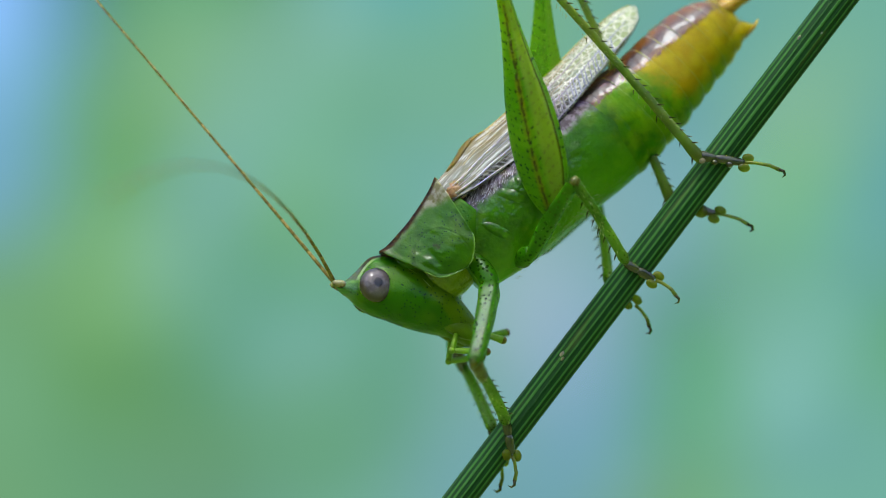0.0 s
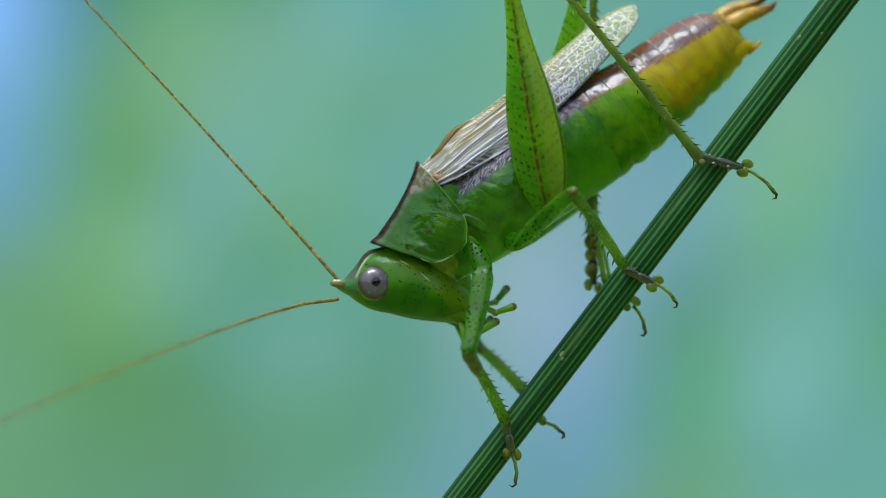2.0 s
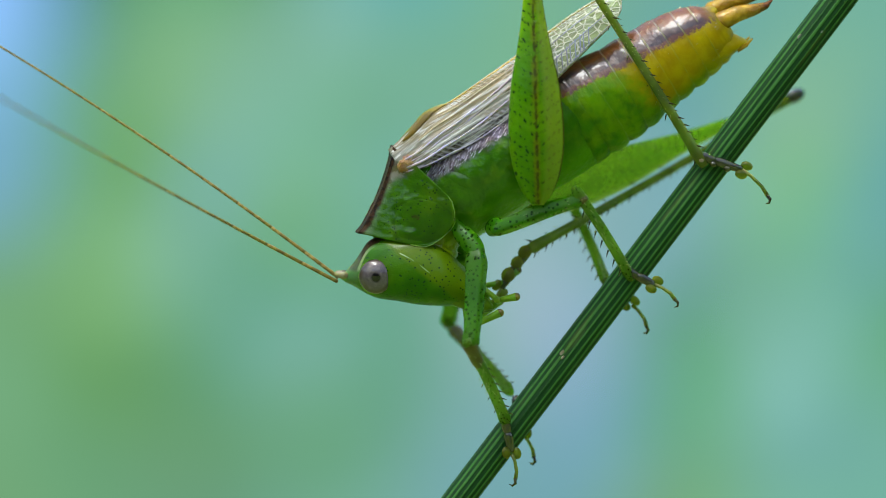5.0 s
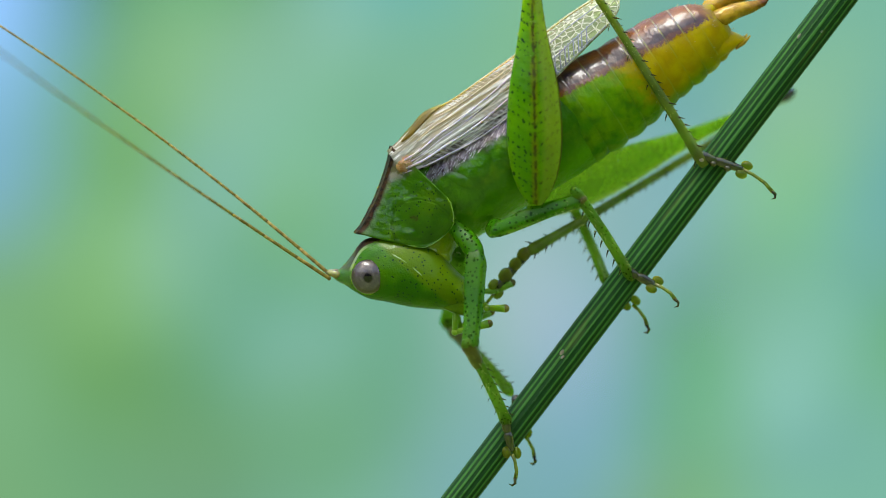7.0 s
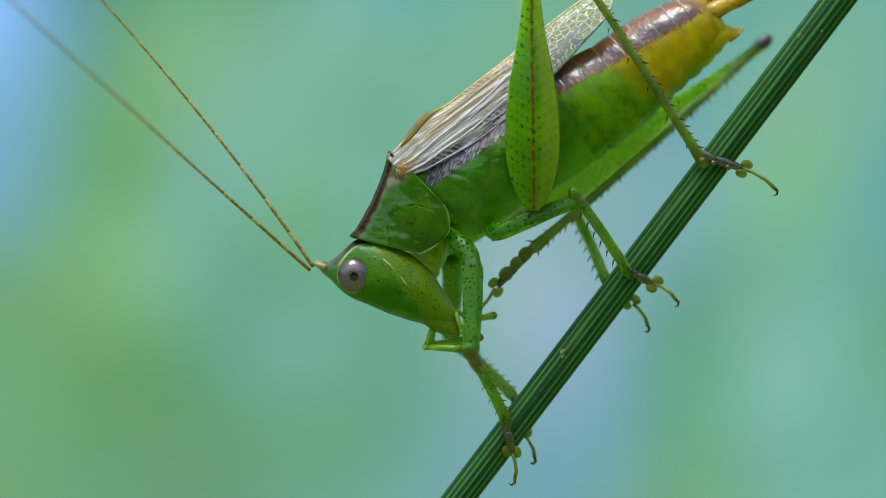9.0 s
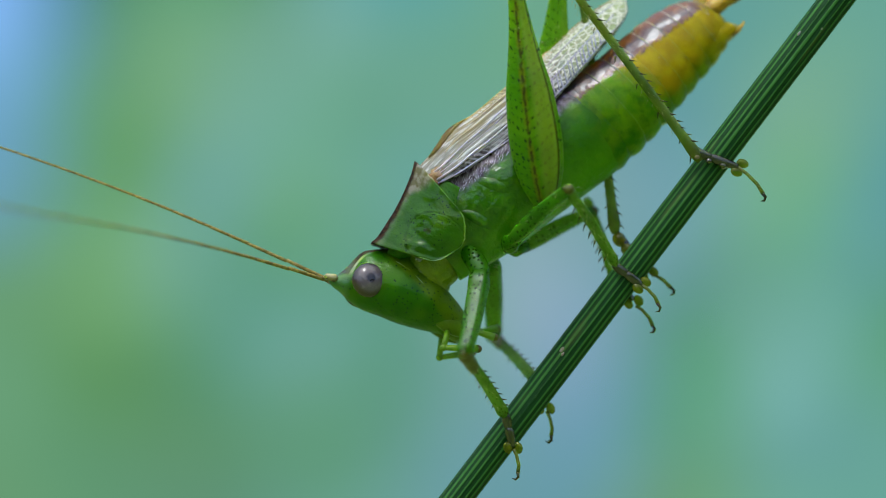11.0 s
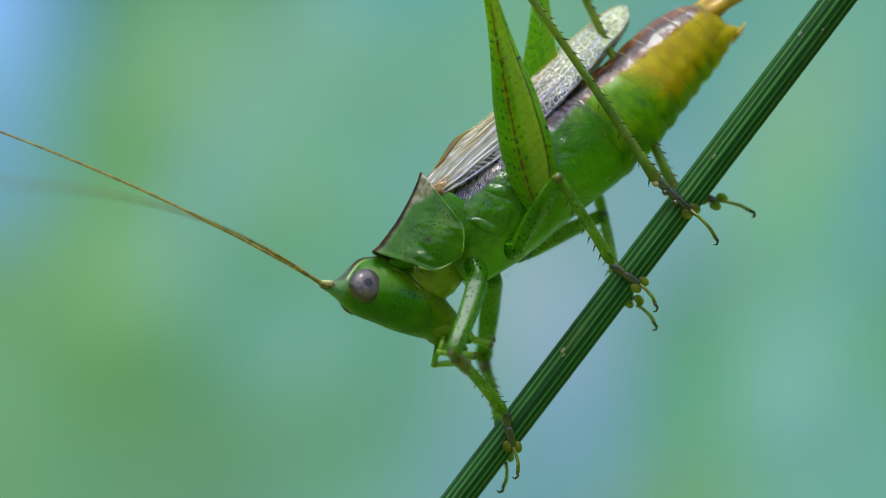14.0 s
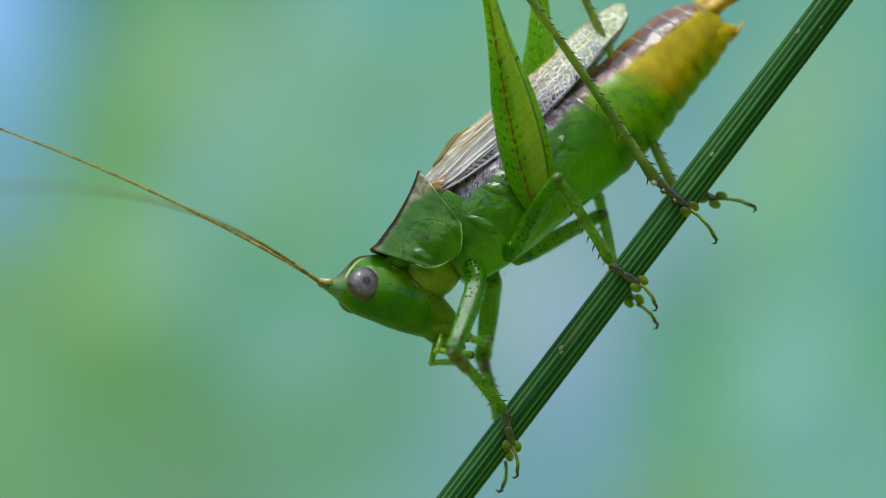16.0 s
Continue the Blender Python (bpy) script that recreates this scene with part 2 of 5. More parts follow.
def abdomen_material():
    n = Net("abdomen_cuticle")
    wob = n.m("MULTIPLY", n.m("SUBTRACT", n.noise(0.035), 0.5), 60)
    fore = n.mix(n.step(n.noise(0.03, 4), 0.3, 0.7), lin(57, 116, 2), lin(96, 140, 3))
    fore = n.mix(n.m("MULTIPLY", n.step(n.noise(0.045, 6), 0.5, 0.68), 0.5), fore, lin(22, 72, 2))
    fore = n.mix(n.m("MULTIPLY", n.step(n.noise(0.02, 3), 0.55, 0.7), 0.5), fore, lin(103, 138, 7))
    tail = n.mix(n.step(n.noise(0.03, 4), 0.35, 0.65), lin(168, 150, 4), lin(152, 128, 3))
    lower = n.m("ADD", n.m("ADD", n.x, n.m("MULTIPLY", n.z, 0.4)), wob)
    col = n.mix(n.step(n.m("ADD", lower, n.m("MULTIPLY", n.m("SUBTRACT", n.noise(0.09, 4), 0.5), 40)), 80, 138), fore, tail)
    belly = n.m("MULTIPLY", n.m("MULTIPLY", n.step(n.m("ADD", n.m("ABSOLUTE", n.y), n.m("MULTIPLY", wob, 0.3)), 54, 34), n.step(n.z, 0, -24)), n.step(n.x, 290, 210))
    col = n.mix(n.m("MULTIPLY", belly, 0.85), col, fore)
    bcol = n.mix(n.step(n.noise(0.05, 4), 0.35, 0.65), lin(34, 15, 22), lin(50, 24, 27))
    bcol = n.mix(n.m("MULTIPLY", n.step(n.m("ADD", n.m("ABSOLUTE", n.y), n.m("MULTIPLY", wob, 0.2)), 44, 28), 0.8), bcol, lin(118, 66, 8))
    edge = n.m("SUBTRACT", n.z, n.m("MULTIPLY", n.m("SUBTRACT", n.x, 120), -0.12))
    brown = n.m("MULTIPLY", n.step(n.m("ADD", edge, n.m("ADD", n.m("MULTIPLY", wob, 0.2), n.m("MULTIPLY", n.m("SUBTRACT", n.noise(0.16, 3), 0.5), 26))), 30, 37), n.step(n.x, 312, 280))
    col = n.mix(brown, col, bcol)
    rust = n.m("MULTIPLY", n.step(n.m("ABSOLUTE", n.m("SUBTRACT", n.m("ADD", edge, n.m("MULTIPLY", wob, 0.25)), 36)), 8, 3), n.step(n.x, 290, 250))
    col = n.mix(n.m("MULTIPLY", rust, 0.4), col, lin(120, 58, 12))
    seam = None
    for cut in (52, 92, 130, 166, 200, 233, 264):
        one = n.step(n.m("ABSOLUTE", n.m("SUBTRACT", n.x, n.m("ADD", cut + 2.0, n.m("MULTIPLY", wob, 0.05)))), 2.2, 0.8)
        seam = one if seam is None else n.m("MAXIMUM", seam, one)
    col = n.mix(n.m("MULTIPLY", n.m("MULTIPLY", seam, n.step(n.noise(0.03, 3), 0.4, 0.6)), 0.2), col, lin(150, 186, 60))
    seam = n.m("MULTIPLY", seam, n.m("MULTIPLY", n.m("MULTIPLY", n.step(n.z, 22, 40), n.step(n.x, 60, 120)), n.step(n.noise(0.05, 2), 0.35, 0.55)))
    col = n.mix(n.m("MULTIPLY", seam, 0.45), col, lin(206, 196, 150))
    n.bump(n.m("ADD", n.m("ADD", n.m("MULTIPLY", n.noise(0.12, 4), 0.4), n.noise(0.03, 2)), n.m("MULTIPLY", n.noise(0.05, 3, n.scaled(3, 1, 1)), 0.5)), 4, 0.7, 4, 0.03)
    return n.done(col, 0.35, 0.92, (1.0, 0.9, 0.08), 170, spec=n.m("ADD", 0.05, n.m("MULTIPLY", brown, 0.3)), coat=n.m("ADD", 0.2, n.m("MULTIPLY", brown, 0.45)), trans=0.18, gloss=1.5)


def femur_material(name="hind_femur_cuticle", lined=1.0, trans=0.4, clear=0.0):
    n = Net(name)
    col = n.mix(n.step(n.noise(0.015), 0.35, 0.65), lin(90, 140, 8), lin(65, 122, 5))
    wave = n.m("SINE", n.m("MULTIPLY", n.m("ADD", n.x, n.m("MULTIPLY", n.m("ABSOLUTE", n.z), -0.6)), 0.36))
    col = n.mix(n.m("MULTIPLY", n.step(wave, 0.0, 1.0), 0.07), col, lin(40, 97, 14))
    # pits in oblique rows, and a scatter between them
    jx, jz = n.m("ADD", n.m("ADD", n.x, n.m("MULTIPLY", n.m("ABSOLUTE", n.z), -0.7)), n.m("MULTIPLY", n.noise(0.05, 2), 18)), n.m("ADD", n.z, n.m("MULTIPLY", n.noise(0.04, 2), 12))
    du = n.m("MULTIPLY", n.m("SUBTRACT", n.m("FRACT", n.m("DIVIDE", jx, 17.5)), 0.5), 17.5)
    dv = n.m("MULTIPLY", n.m("SUBTRACT", n.m("FRACT", n.m("DIVIDE", jz, 9.5)), 0.5), 9.5)
    d = n.step(n.m("SQRT", n.m("ADD", n.m("MULTIPLY", du, du), n.m("MULTIPLY", dv, dv))), 3.2, 2.0)
    d = n.m("MULTIPLY", d, n.step(n.noise(0.09, 2), 0.42, 0.55))
    d = n.m("MAXIMUM", d, n.m("MULTIPLY", n.step(n.cells(0.1, "F1", 0.9), 0.2, 0.12), 0.9))
    col = n.mix(d, col, lin(14, 40, 10))
    mid = n.m("MULTIPLY", n.step(n.m("ABSOLUTE", n.m("ADD", n.z, n.m("MULTIPLY", n.m("SUBTRACT", n.noise(0.06), 0.5), 8))), 3.2, 1.4), n.step(n.x, 400, 330))
    warm = n.m("MULTIPLY", n.step(n.m("ABSOLUTE", n.z), 9, 2), n.m("MULTIPLY", n.step(n.x, 420, 330), n.step(n.noise(0.03, 2), 0.35, 0.6)))
    col = n.mix(n.m("MULTIPLY", warm, 0.5 * lined), col, lin(126, 99, 11))
    tick = n.m("MULTIPLY", n.step(wave, 0.75, 0.97), n.m("MULTIPLY", n.step(n.m("ABSOLUTE", n.z), 15, 8), n.step(n.x, 400, 330)))
    mid = n.m("MAXIMUM", mid, n.m("MULTIPLY", tick, 0.45))
    col = n.mix(n.m("MULTIPLY", n.m("MULTIPLY", mid, n.step(n.noise(0.09, 3), 0.3, 0.5)), 0.85 * lined), col, lin(50, 36, 10))
    ang = n.m("ADD", n.m("ARCTAN2", n.m("DIVIDE", n.y, 0.62), n.z), 2.53)
    band = n.m("MULTIPLY", n.step(ang, 0.0, 0.08), n.step(ang, 0.8, 0.5))
    col = n.mix(n.m("MULTIPLY", band, 0.45), col, lin(135, 144, 47))
    keel = n.step(n.m("ABSOLUTE", n.m("ADD", ang, n.m("MULTIPLY", n.m("SUBTRACT", n.noise(0.07), 0.5), 0.06))), 0.07, 0.04)
    col = n.mix(n.m("MULTIPLY", keel, 0.9 * lined), col, lin(48, 40, 10))
    col = n.mix(n.step(n.x, 400, 480), col, lin(52, 68, 58))
    n.bump(n.m("ADD", n.noise(0.1, 4), n.m("MULTIPLY", wave, 0.08)), 3, 0.7)
    return n.done(col, 0.34, 0.85, (0.85, 1.0, 0.1), 90, coat=0.4, trans=trans, clear=clear)


def wing_material():
    n = Net("wing_membrane")
    fibre = n.noise(0.2, 5, n.scaled(0.06, 1, 1))
    broad = n.noise(0.05, 3, n.scaled(0.25, 1, 1))
    col = n.mix(n.step(broad, 0.38, 0.62), lin(154, 156, 146), lin(142, 130, 90))
    col = n.mix(n.m("MULTIPLY", n.step(n.x, 220, 360), 0.8), col, n.mix(n.step(broad, 0.4, 0.6), lin(190, 204, 156), lin(160, 182, 112)))
    ridge = n.m("MULTIPLY", n.step(n.m("ADD", n.z, n.m("MULTIPLY", n.m("SUBTRACT", n.noise(0.04, 3), 0.5), 16)), -16, 4), n.step(n.x, 330, 200))
    col = n.mix(n.m("MULTIPLY", ridge, 0.6), col, lin(150, 132, 78))
    low = n.m("ADD", n.z, n.m("MULTIPLY", n.m("SUBTRACT", n.noise(0.05, 3), 0.5), 14))
    side = n.m("MULTIPLY", n.step(low, -34, -50), n.step(n.x, 330, 240))
    dark = n.mix(n.step(n.noise(0.1, 5), 0.4, 0.62), lin(52, 40, 48), lin(101, 94, 108))
    col = n.mix(side, col, dark)
    ray = n.m("SINE", n.m("MULTIPLY", n.m("ADD", n.m("ADD", n.x, n.m("MULTIPLY", n.z, 0.9)), n.m("MULTIPLY", n.noise(0.03, 2), 16)), 0.6))
    rays = n.m("MULTIPLY", n.step(ray, 0.1, 0.8), n.m("MULTIPLY", n.step(n.z, -24, -36), n.step(n.x, 10, 70)))
    col = n.mix(n.m("MULTIPLY", rays, 0.4), col, lin(168, 173, 181))
    # pale fibre streaks, coloured bluish white to carry the wing's sky highlights
    streak = n.step(fibre, 0.5, 0.6)
    col = n.mix(n.m("MULTIPLY", n.m("MULTIPLY", streak, 0.65), n.step(n.x, 380, 240)), col, lin(190, 193, 192))
    net = n.cells(0.095, "DISTANCE_TO_EDGE", 1.0, n.scaled(0.75, 1, 1))
    lines = n.m("MULTIPLY", n.step(net, 0.12, 0.04), n.step(n.x, 150, 280))
    col = n.mix(n.m("MULTIPLY", lines, n.m("ADD", 0.08, n.m("MULTIPLY", n.step(n.x, 180, 300), 0.75))), col, lin(226, 226, 206))
    n.bump(n.m("ADD", n.m("ADD", n.m("MULTIPLY", lines, 0.4), n.noise(0.09, 4)), n.m("MULTIPLY", fibre, 1.8)), 5, 1.0, 8, 0.06)
    n.done(col, 0.3, 0.0, spec=0.6, coat=0.5, trans=0.12)
    # clear membrane between veins and streaks
    clear = n.t.nodes.new("ShaderNodeBsdfTransparent")
    clear.inputs[0].default_value = lin(244, 242, 226)
    mx = n.t.nodes.new("ShaderNodeMixShader")
    solid = n.m("MAXIMUM", n.m("MAXIMUM", lines, streak), n.m("MULTIPLY", rays, 0.3))
    n.put(mx.inputs[0], n.m("MULTIPLY", n.m("SUBTRACT", 1.0, n.m("MULTIPLY", solid, 0.85)), n.m("SUBTRACT", 0.42, n.m("MULTIPLY", n.step(n.x, 150, 300), 0.14))))
    n.t.links.new(n.out.inputs[0].links[0].from_socket, mx.inputs[1])
    n.t.links.new(clear.outputs[0], mx.inputs[2])
    n.t.links.new(mx.outputs[0], n.out.inputs[0])
    return n.mat


def eye_material():
    n = Net("eye_facets")
    col = n.mix(n.step(n.noise(0.05, 2), 0.3, 0.7), lin(74, 68, 70), lin(54, 48, 53))
    r2 = n.m("SQRT", n.m("ADD", n.m("MULTIPLY", n.x, n.x), n.m("MULTIPLY", n.z, n.z)))
    col = n.mix(n.m("MULTIPLY", n.step(n.noise(0.1, 2), 0.4, 0.7), 0.35), col, lin(112, 106, 102))
    col = n.mix(n.m("MULTIPLY", n.step(n.cells(0.16, "F1", 1.0), 0.22, 0.1), 0.25), col, lin(40, 34, 38))
    col = n.mix(n.step(r2, 20, 29), col, lin(48, 40, 30))
    col = n.mix(n.step(n.m("ADD", r2, n.m("MULTIPLY", n.noise(0.3, 2), 2)), 11.5, 7), col, lin(8, 5, 9))
    n.bump(n.cells(0.5, "F1", 0.3), 0.8, 0.4)
    return n.done(col, 0.4, 0.1, coat=1.0, gloss=1.5)


def antenna_material():
    n = Net("antenna_rings")
    ring = n.m("SINE", n.m("MULTIPLY", n.x, 0.5))
    col = n.mix(n.m("MULTIPLY", n.step(ring, 0.2, 0.8), 0.6), lin(124, 108, 60), lin(90, 76, 42))
    col = n.mix(n.m("MULTIPLY", n.step(n.noise(0.035, 2), 0.52, 0.66), 0.6), col, lin(72, 58, 28))
    n.bump(ring, 0.6, 0.4)
    return n.done(col, 0.4, 0.1)


def cercus_material():
    n = Net("amber_cercus")
    col = n.mix(n.step(n.noise(0.05, 4), 0.35, 0.65), lin(156, 128, 34), lin(126, 98, 20))
    col = n.mix(n.step(n.m("ADD", n.x, n.m("MULTIPLY", n.noise(0.08), 30)), 365, 405), col, lin(80, 48, 20))
    n.bump(n.noise(0.1, 5), 4, 0.8)
    return n.done(col, 0.25, 0.6, (1.0, 0.7, 0.2), 30, coat=0.5)


def hedge_material():
    n = Net("unseen_hedge_leaves")
    sc = n.scaled(U, U, U)
    col = n.mix(n.step(n.noise(9, 5, sc), 0.35, 0.65), lin(58, 88, 36), lin(92, 118, 52))
    col = n.mix(n.step(n.cells(26, "F1", 1.0, sc), 0.3, 0.6), col, lin(34, 52, 22))
    return n.done(col, 0.6, 0, spec=0.3)


def stem_material():
    n = Net("ribbed_stem")
    a = n.m("ARCTAN2", n.y, n.z)
    rib = n.m("COSINE", n.m("MULTIPLY", a, 16.0))
    edge = n.m("ADD", rib, n.m("MULTIPLY", n.m("SUBTRACT", n.noise(0.07, 4, n.scaled(0.05, 1, 1)), 0.5), 1.6))
    edge = n.m("ADD", edge, n.m("MULTIPLY", n.m("SUBTRACT", n.noise(0.1, 2, n.scaled(0.012, 1, 1)), 0.5), 3.2))
    col = n.mix(n.step(edge, 0.2, 0.9), lin(7, 43, 11), lin(50, 97, 39))
    col = n.mix(n.m("MULTIPLY", n.step(n.noise(0.004, 3, n.scaled(1, 8, 8)), 0.62, 0.72), 0.2), col, lin(104, 112, 56))
    col = n.mix(n.m("MULTIPLY", n.m("MULTIPLY", n.step(n.cells(0.22, "F1", 0.7), 0.3, 0.2), n.step(rib, 0.0, 0.5)), 0.12), col, lin(120, 164, 96))
    grain = n.noise(0.3, 4, n.scaled(0.2, 1, 1))
    col = n.mix(n.m("MULTIPLY", grain, 0.3), col, lin(30, 74, 30))
    sp = n.m("MULTIPLY", n.step(n.cells(0.012), 0.06, 0.03), 0.8)
    col = n.mix(sp, col, lin(200, 216, 200))
    n.bump(grain, 1.5, 0.6)
    return n.done(col, 0.6, 0.1, spec=0.12)


def ground_material():
    n = Net("grassy_ground")
    sc = n.scaled(U * 1.0, U * 1.0, U * 1.0)
    col = n.mix(n.step(n.noise(3, 6, sc), 0.35, 0.65), lin(116, 146, 62), lin(138, 152, 80))
    col = n.mix(n.m("MULTIPLY", n.noise(60, 4, sc), 0.5), col, lin(48, 60, 30))
    return n.done(col, 0.9, 0, spec=0.2)


def backdrop_material():
    """Glowing sheet painted as leaves and sky out of focus: soft patches that melt into one another."""
    n = Net("glowing_foliage_sheet")
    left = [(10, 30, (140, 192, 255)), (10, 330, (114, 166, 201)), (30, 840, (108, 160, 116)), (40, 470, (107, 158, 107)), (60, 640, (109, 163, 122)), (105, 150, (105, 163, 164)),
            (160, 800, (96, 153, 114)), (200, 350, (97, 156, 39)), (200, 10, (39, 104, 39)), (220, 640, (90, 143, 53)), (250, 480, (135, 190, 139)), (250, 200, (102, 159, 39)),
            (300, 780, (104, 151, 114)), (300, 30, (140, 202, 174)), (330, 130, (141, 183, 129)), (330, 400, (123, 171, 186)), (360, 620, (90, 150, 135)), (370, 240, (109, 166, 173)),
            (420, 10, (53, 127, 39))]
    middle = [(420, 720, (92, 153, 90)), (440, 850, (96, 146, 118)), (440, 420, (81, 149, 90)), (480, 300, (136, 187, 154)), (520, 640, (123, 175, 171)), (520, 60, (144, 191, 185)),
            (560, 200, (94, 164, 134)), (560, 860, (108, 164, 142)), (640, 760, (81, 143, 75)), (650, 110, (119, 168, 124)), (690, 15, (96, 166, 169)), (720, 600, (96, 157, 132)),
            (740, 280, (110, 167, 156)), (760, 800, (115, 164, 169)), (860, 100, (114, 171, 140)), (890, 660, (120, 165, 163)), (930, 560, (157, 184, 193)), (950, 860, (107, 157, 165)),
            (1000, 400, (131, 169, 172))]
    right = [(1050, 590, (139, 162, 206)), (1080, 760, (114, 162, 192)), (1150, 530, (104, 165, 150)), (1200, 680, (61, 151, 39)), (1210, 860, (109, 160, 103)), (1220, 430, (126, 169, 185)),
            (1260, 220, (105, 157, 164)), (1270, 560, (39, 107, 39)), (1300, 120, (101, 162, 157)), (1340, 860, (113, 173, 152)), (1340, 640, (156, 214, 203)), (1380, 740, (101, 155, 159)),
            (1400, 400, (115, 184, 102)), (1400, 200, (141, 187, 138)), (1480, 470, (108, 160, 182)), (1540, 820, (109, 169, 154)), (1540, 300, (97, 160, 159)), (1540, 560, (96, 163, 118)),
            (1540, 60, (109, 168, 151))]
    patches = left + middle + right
    k = (BACK - EYE_Y) / 0.15
    drift = n.t.nodes.new("ShaderNodeTexNoise")
    n.t.links.new(n.co, drift.inputs["Vector"])
    drift.inputs["Scale"].default_value = 0.0045
    num, den = None, None
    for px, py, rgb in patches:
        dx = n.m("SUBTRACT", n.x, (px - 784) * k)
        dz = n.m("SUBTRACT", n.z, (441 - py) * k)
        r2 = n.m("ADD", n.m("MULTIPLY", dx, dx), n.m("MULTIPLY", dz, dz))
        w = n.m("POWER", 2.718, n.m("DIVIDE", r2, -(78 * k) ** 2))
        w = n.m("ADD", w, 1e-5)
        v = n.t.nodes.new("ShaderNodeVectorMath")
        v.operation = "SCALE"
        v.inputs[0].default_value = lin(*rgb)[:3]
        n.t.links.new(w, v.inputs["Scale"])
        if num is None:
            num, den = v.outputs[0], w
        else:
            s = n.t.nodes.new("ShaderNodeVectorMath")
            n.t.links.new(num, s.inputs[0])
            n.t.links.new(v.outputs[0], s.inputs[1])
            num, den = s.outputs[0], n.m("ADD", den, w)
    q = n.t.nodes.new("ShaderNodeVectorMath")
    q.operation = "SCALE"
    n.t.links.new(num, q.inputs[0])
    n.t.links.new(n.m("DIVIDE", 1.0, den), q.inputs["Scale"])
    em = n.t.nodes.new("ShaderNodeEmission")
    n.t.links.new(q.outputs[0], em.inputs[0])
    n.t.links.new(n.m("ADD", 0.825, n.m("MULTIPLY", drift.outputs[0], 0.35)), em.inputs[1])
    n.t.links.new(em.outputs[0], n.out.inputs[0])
    return n.mat


HEAD, PRONOTUM, TRUNK, ABDOMEN = head_material(), pronotum_material(), trunk_material(), abdomen_material()
# far thigh: fainter lines, and a more see-through copy that imitates backlight
FAR_FEMUR = femur_material("backlit_femur_cuticle", 0.15, 0.65, 0.34)
FEMUR, WING, EYE, ANTENNA, STEM = femur_material(), wing_material(), eye_material(), antenna_material(), stem_material()
CERCUS = cercus_material()
VEIN = skin("cream_vein", (190, 192, 172), (160, 158, 132), relief=0.5)
PALE = skin("pale_ridge", (100, 148, 60), (78, 128, 44), relief=0.5)
GOLD = skin("golden_edge", (160, 150, 96), (128, 114, 62), relief=1)
AMBER = skin("amber_window", (124, 116, 54), (90, 82, 34), relief=3, coat=0.6, trans=0.35)
SILVER = skin("silver_vein", (178, 186, 198), (148, 156, 168), relief=0.5, rough=0.2, coat=0.6)
PLATE_SKIN = skin("side_plate", (92, 172, 40), (70, 152, 26), relief=4, rough=0.18, coat=0.8)
NECK = skin("neck_skin", (100, 130, 7), (76, 112, 4), relief=6, coat=0.9, reach=90)
SCAPE = skin("pale_scape", (116, 112, 84), (76, 70, 44), (50, 44, 30), 0.08, 0.3, relief=1, coat=0.8)
SEAM = skin("cheek_seam_glint", (158, 194, 134), (124, 172, 90), relief=2, rough=0.15, coat=1.0)
HAIR = skin("pale_hair", (160, 170, 104), (128, 138, 78), relief=0.1)
LOBE = skin("pale_lobe", (150, 150, 128), (116, 118, 98), relief=2, coat=0.8, trans=0.4)
ROOT = skin("wing_root_skin", (138, 124, 98), (84, 66, 46), relief=6, coat=0.8)


# ---- mesh tools, in u ----
def smooth_rows(rows, count):
    """Rows of numbers, passed through by a smooth curve, at count even steps of the first number."""
    a = np.array(rows, float)
    x = a[:, 0]
    s = np.gradient(a, x, axis=0)
    out = []
    for q in np.linspace(x[0], x[-1], count):
        i = min(max(int(np.searchsorted(x, q, "right")) - 1, 0), len(x) - 2)
        h = x[i + 1] - x[i]
        f = (q - x[i]) / h
        r = (2 * f**3 - 3 * f**2 + 1) * a[i] + (f**3 - 2 * f**2 + f) * h * s[i] + (3 * f**2 - 2 * f**3) * a[i + 1] + (f**3 - f**2) * h * s[i + 1]
        r[0] = q
        out.append(r)
    return out


def mesh_of(name, verts, faces, material):
    me = bpy.data.meshes.new(name)
    me.from_pydata([tuple(c * U for c in v) for v in verts], [], faces)
    me.update()
    bm = bmesh.new()
    bm.from_mesh(me)
    bmesh.ops.recalc_face_normals(bm, faces=bm.faces)
    bm.to_mesh(me)
    bm.free()
    for p in me.polygons:
        p.use_smooth = True
    me.materials.append(material)
    return me


def rings_to(name, rings, material, closed=True):
    """A skin over rings of equal count, its ends closed."""
    n = len(rings[0])
    verts = [v for r in rings for v in r]
    faces = []
    for i in range(len(rings) - 1):
        for j in range(n):
            k = (j + 1) % n
            faces.append((i * n + j, i * n + k, (i + 1) * n + k, (i + 1) * n + j))
    if closed:
        for base, ring in ((0, rings[0]), ((len(rings) - 1) * n, rings[-1])):
            c = len(verts)
            verts.append(tuple(sum(v[q] for v in ring) / n for q in range(3)))
            faces += [(base + j, base + (j + 1) % n, c) for j in range(n)]
    return mesh_of(name, verts, faces, material)


def loft(name, rows, material, around=28, count=40, warp=None, power=1.0):
    """A body along x from rows (x, middle z, height above, height below, half width)."""
    rings = []
    for x, zc, hu, hd, w in smooth_rows(rows, count):
        ring = []
        for j in range(around):
            a = 2 * math.pi * j / around
            s, c = math.sin(a), math.cos(a)
            s2, c2 = math.copysign(abs(s) ** power, s), math.copysign(abs(c) ** power, c)
            k = 1 + (warp(x, a) if warp else 0)
            ring.append((x, max(w, 0.3) * s2 * k, zc + max(hu if c > 0 else hd, 0.3) * c2 * k))
        rings.append(ring)
    return rings_to(name, rings, material)


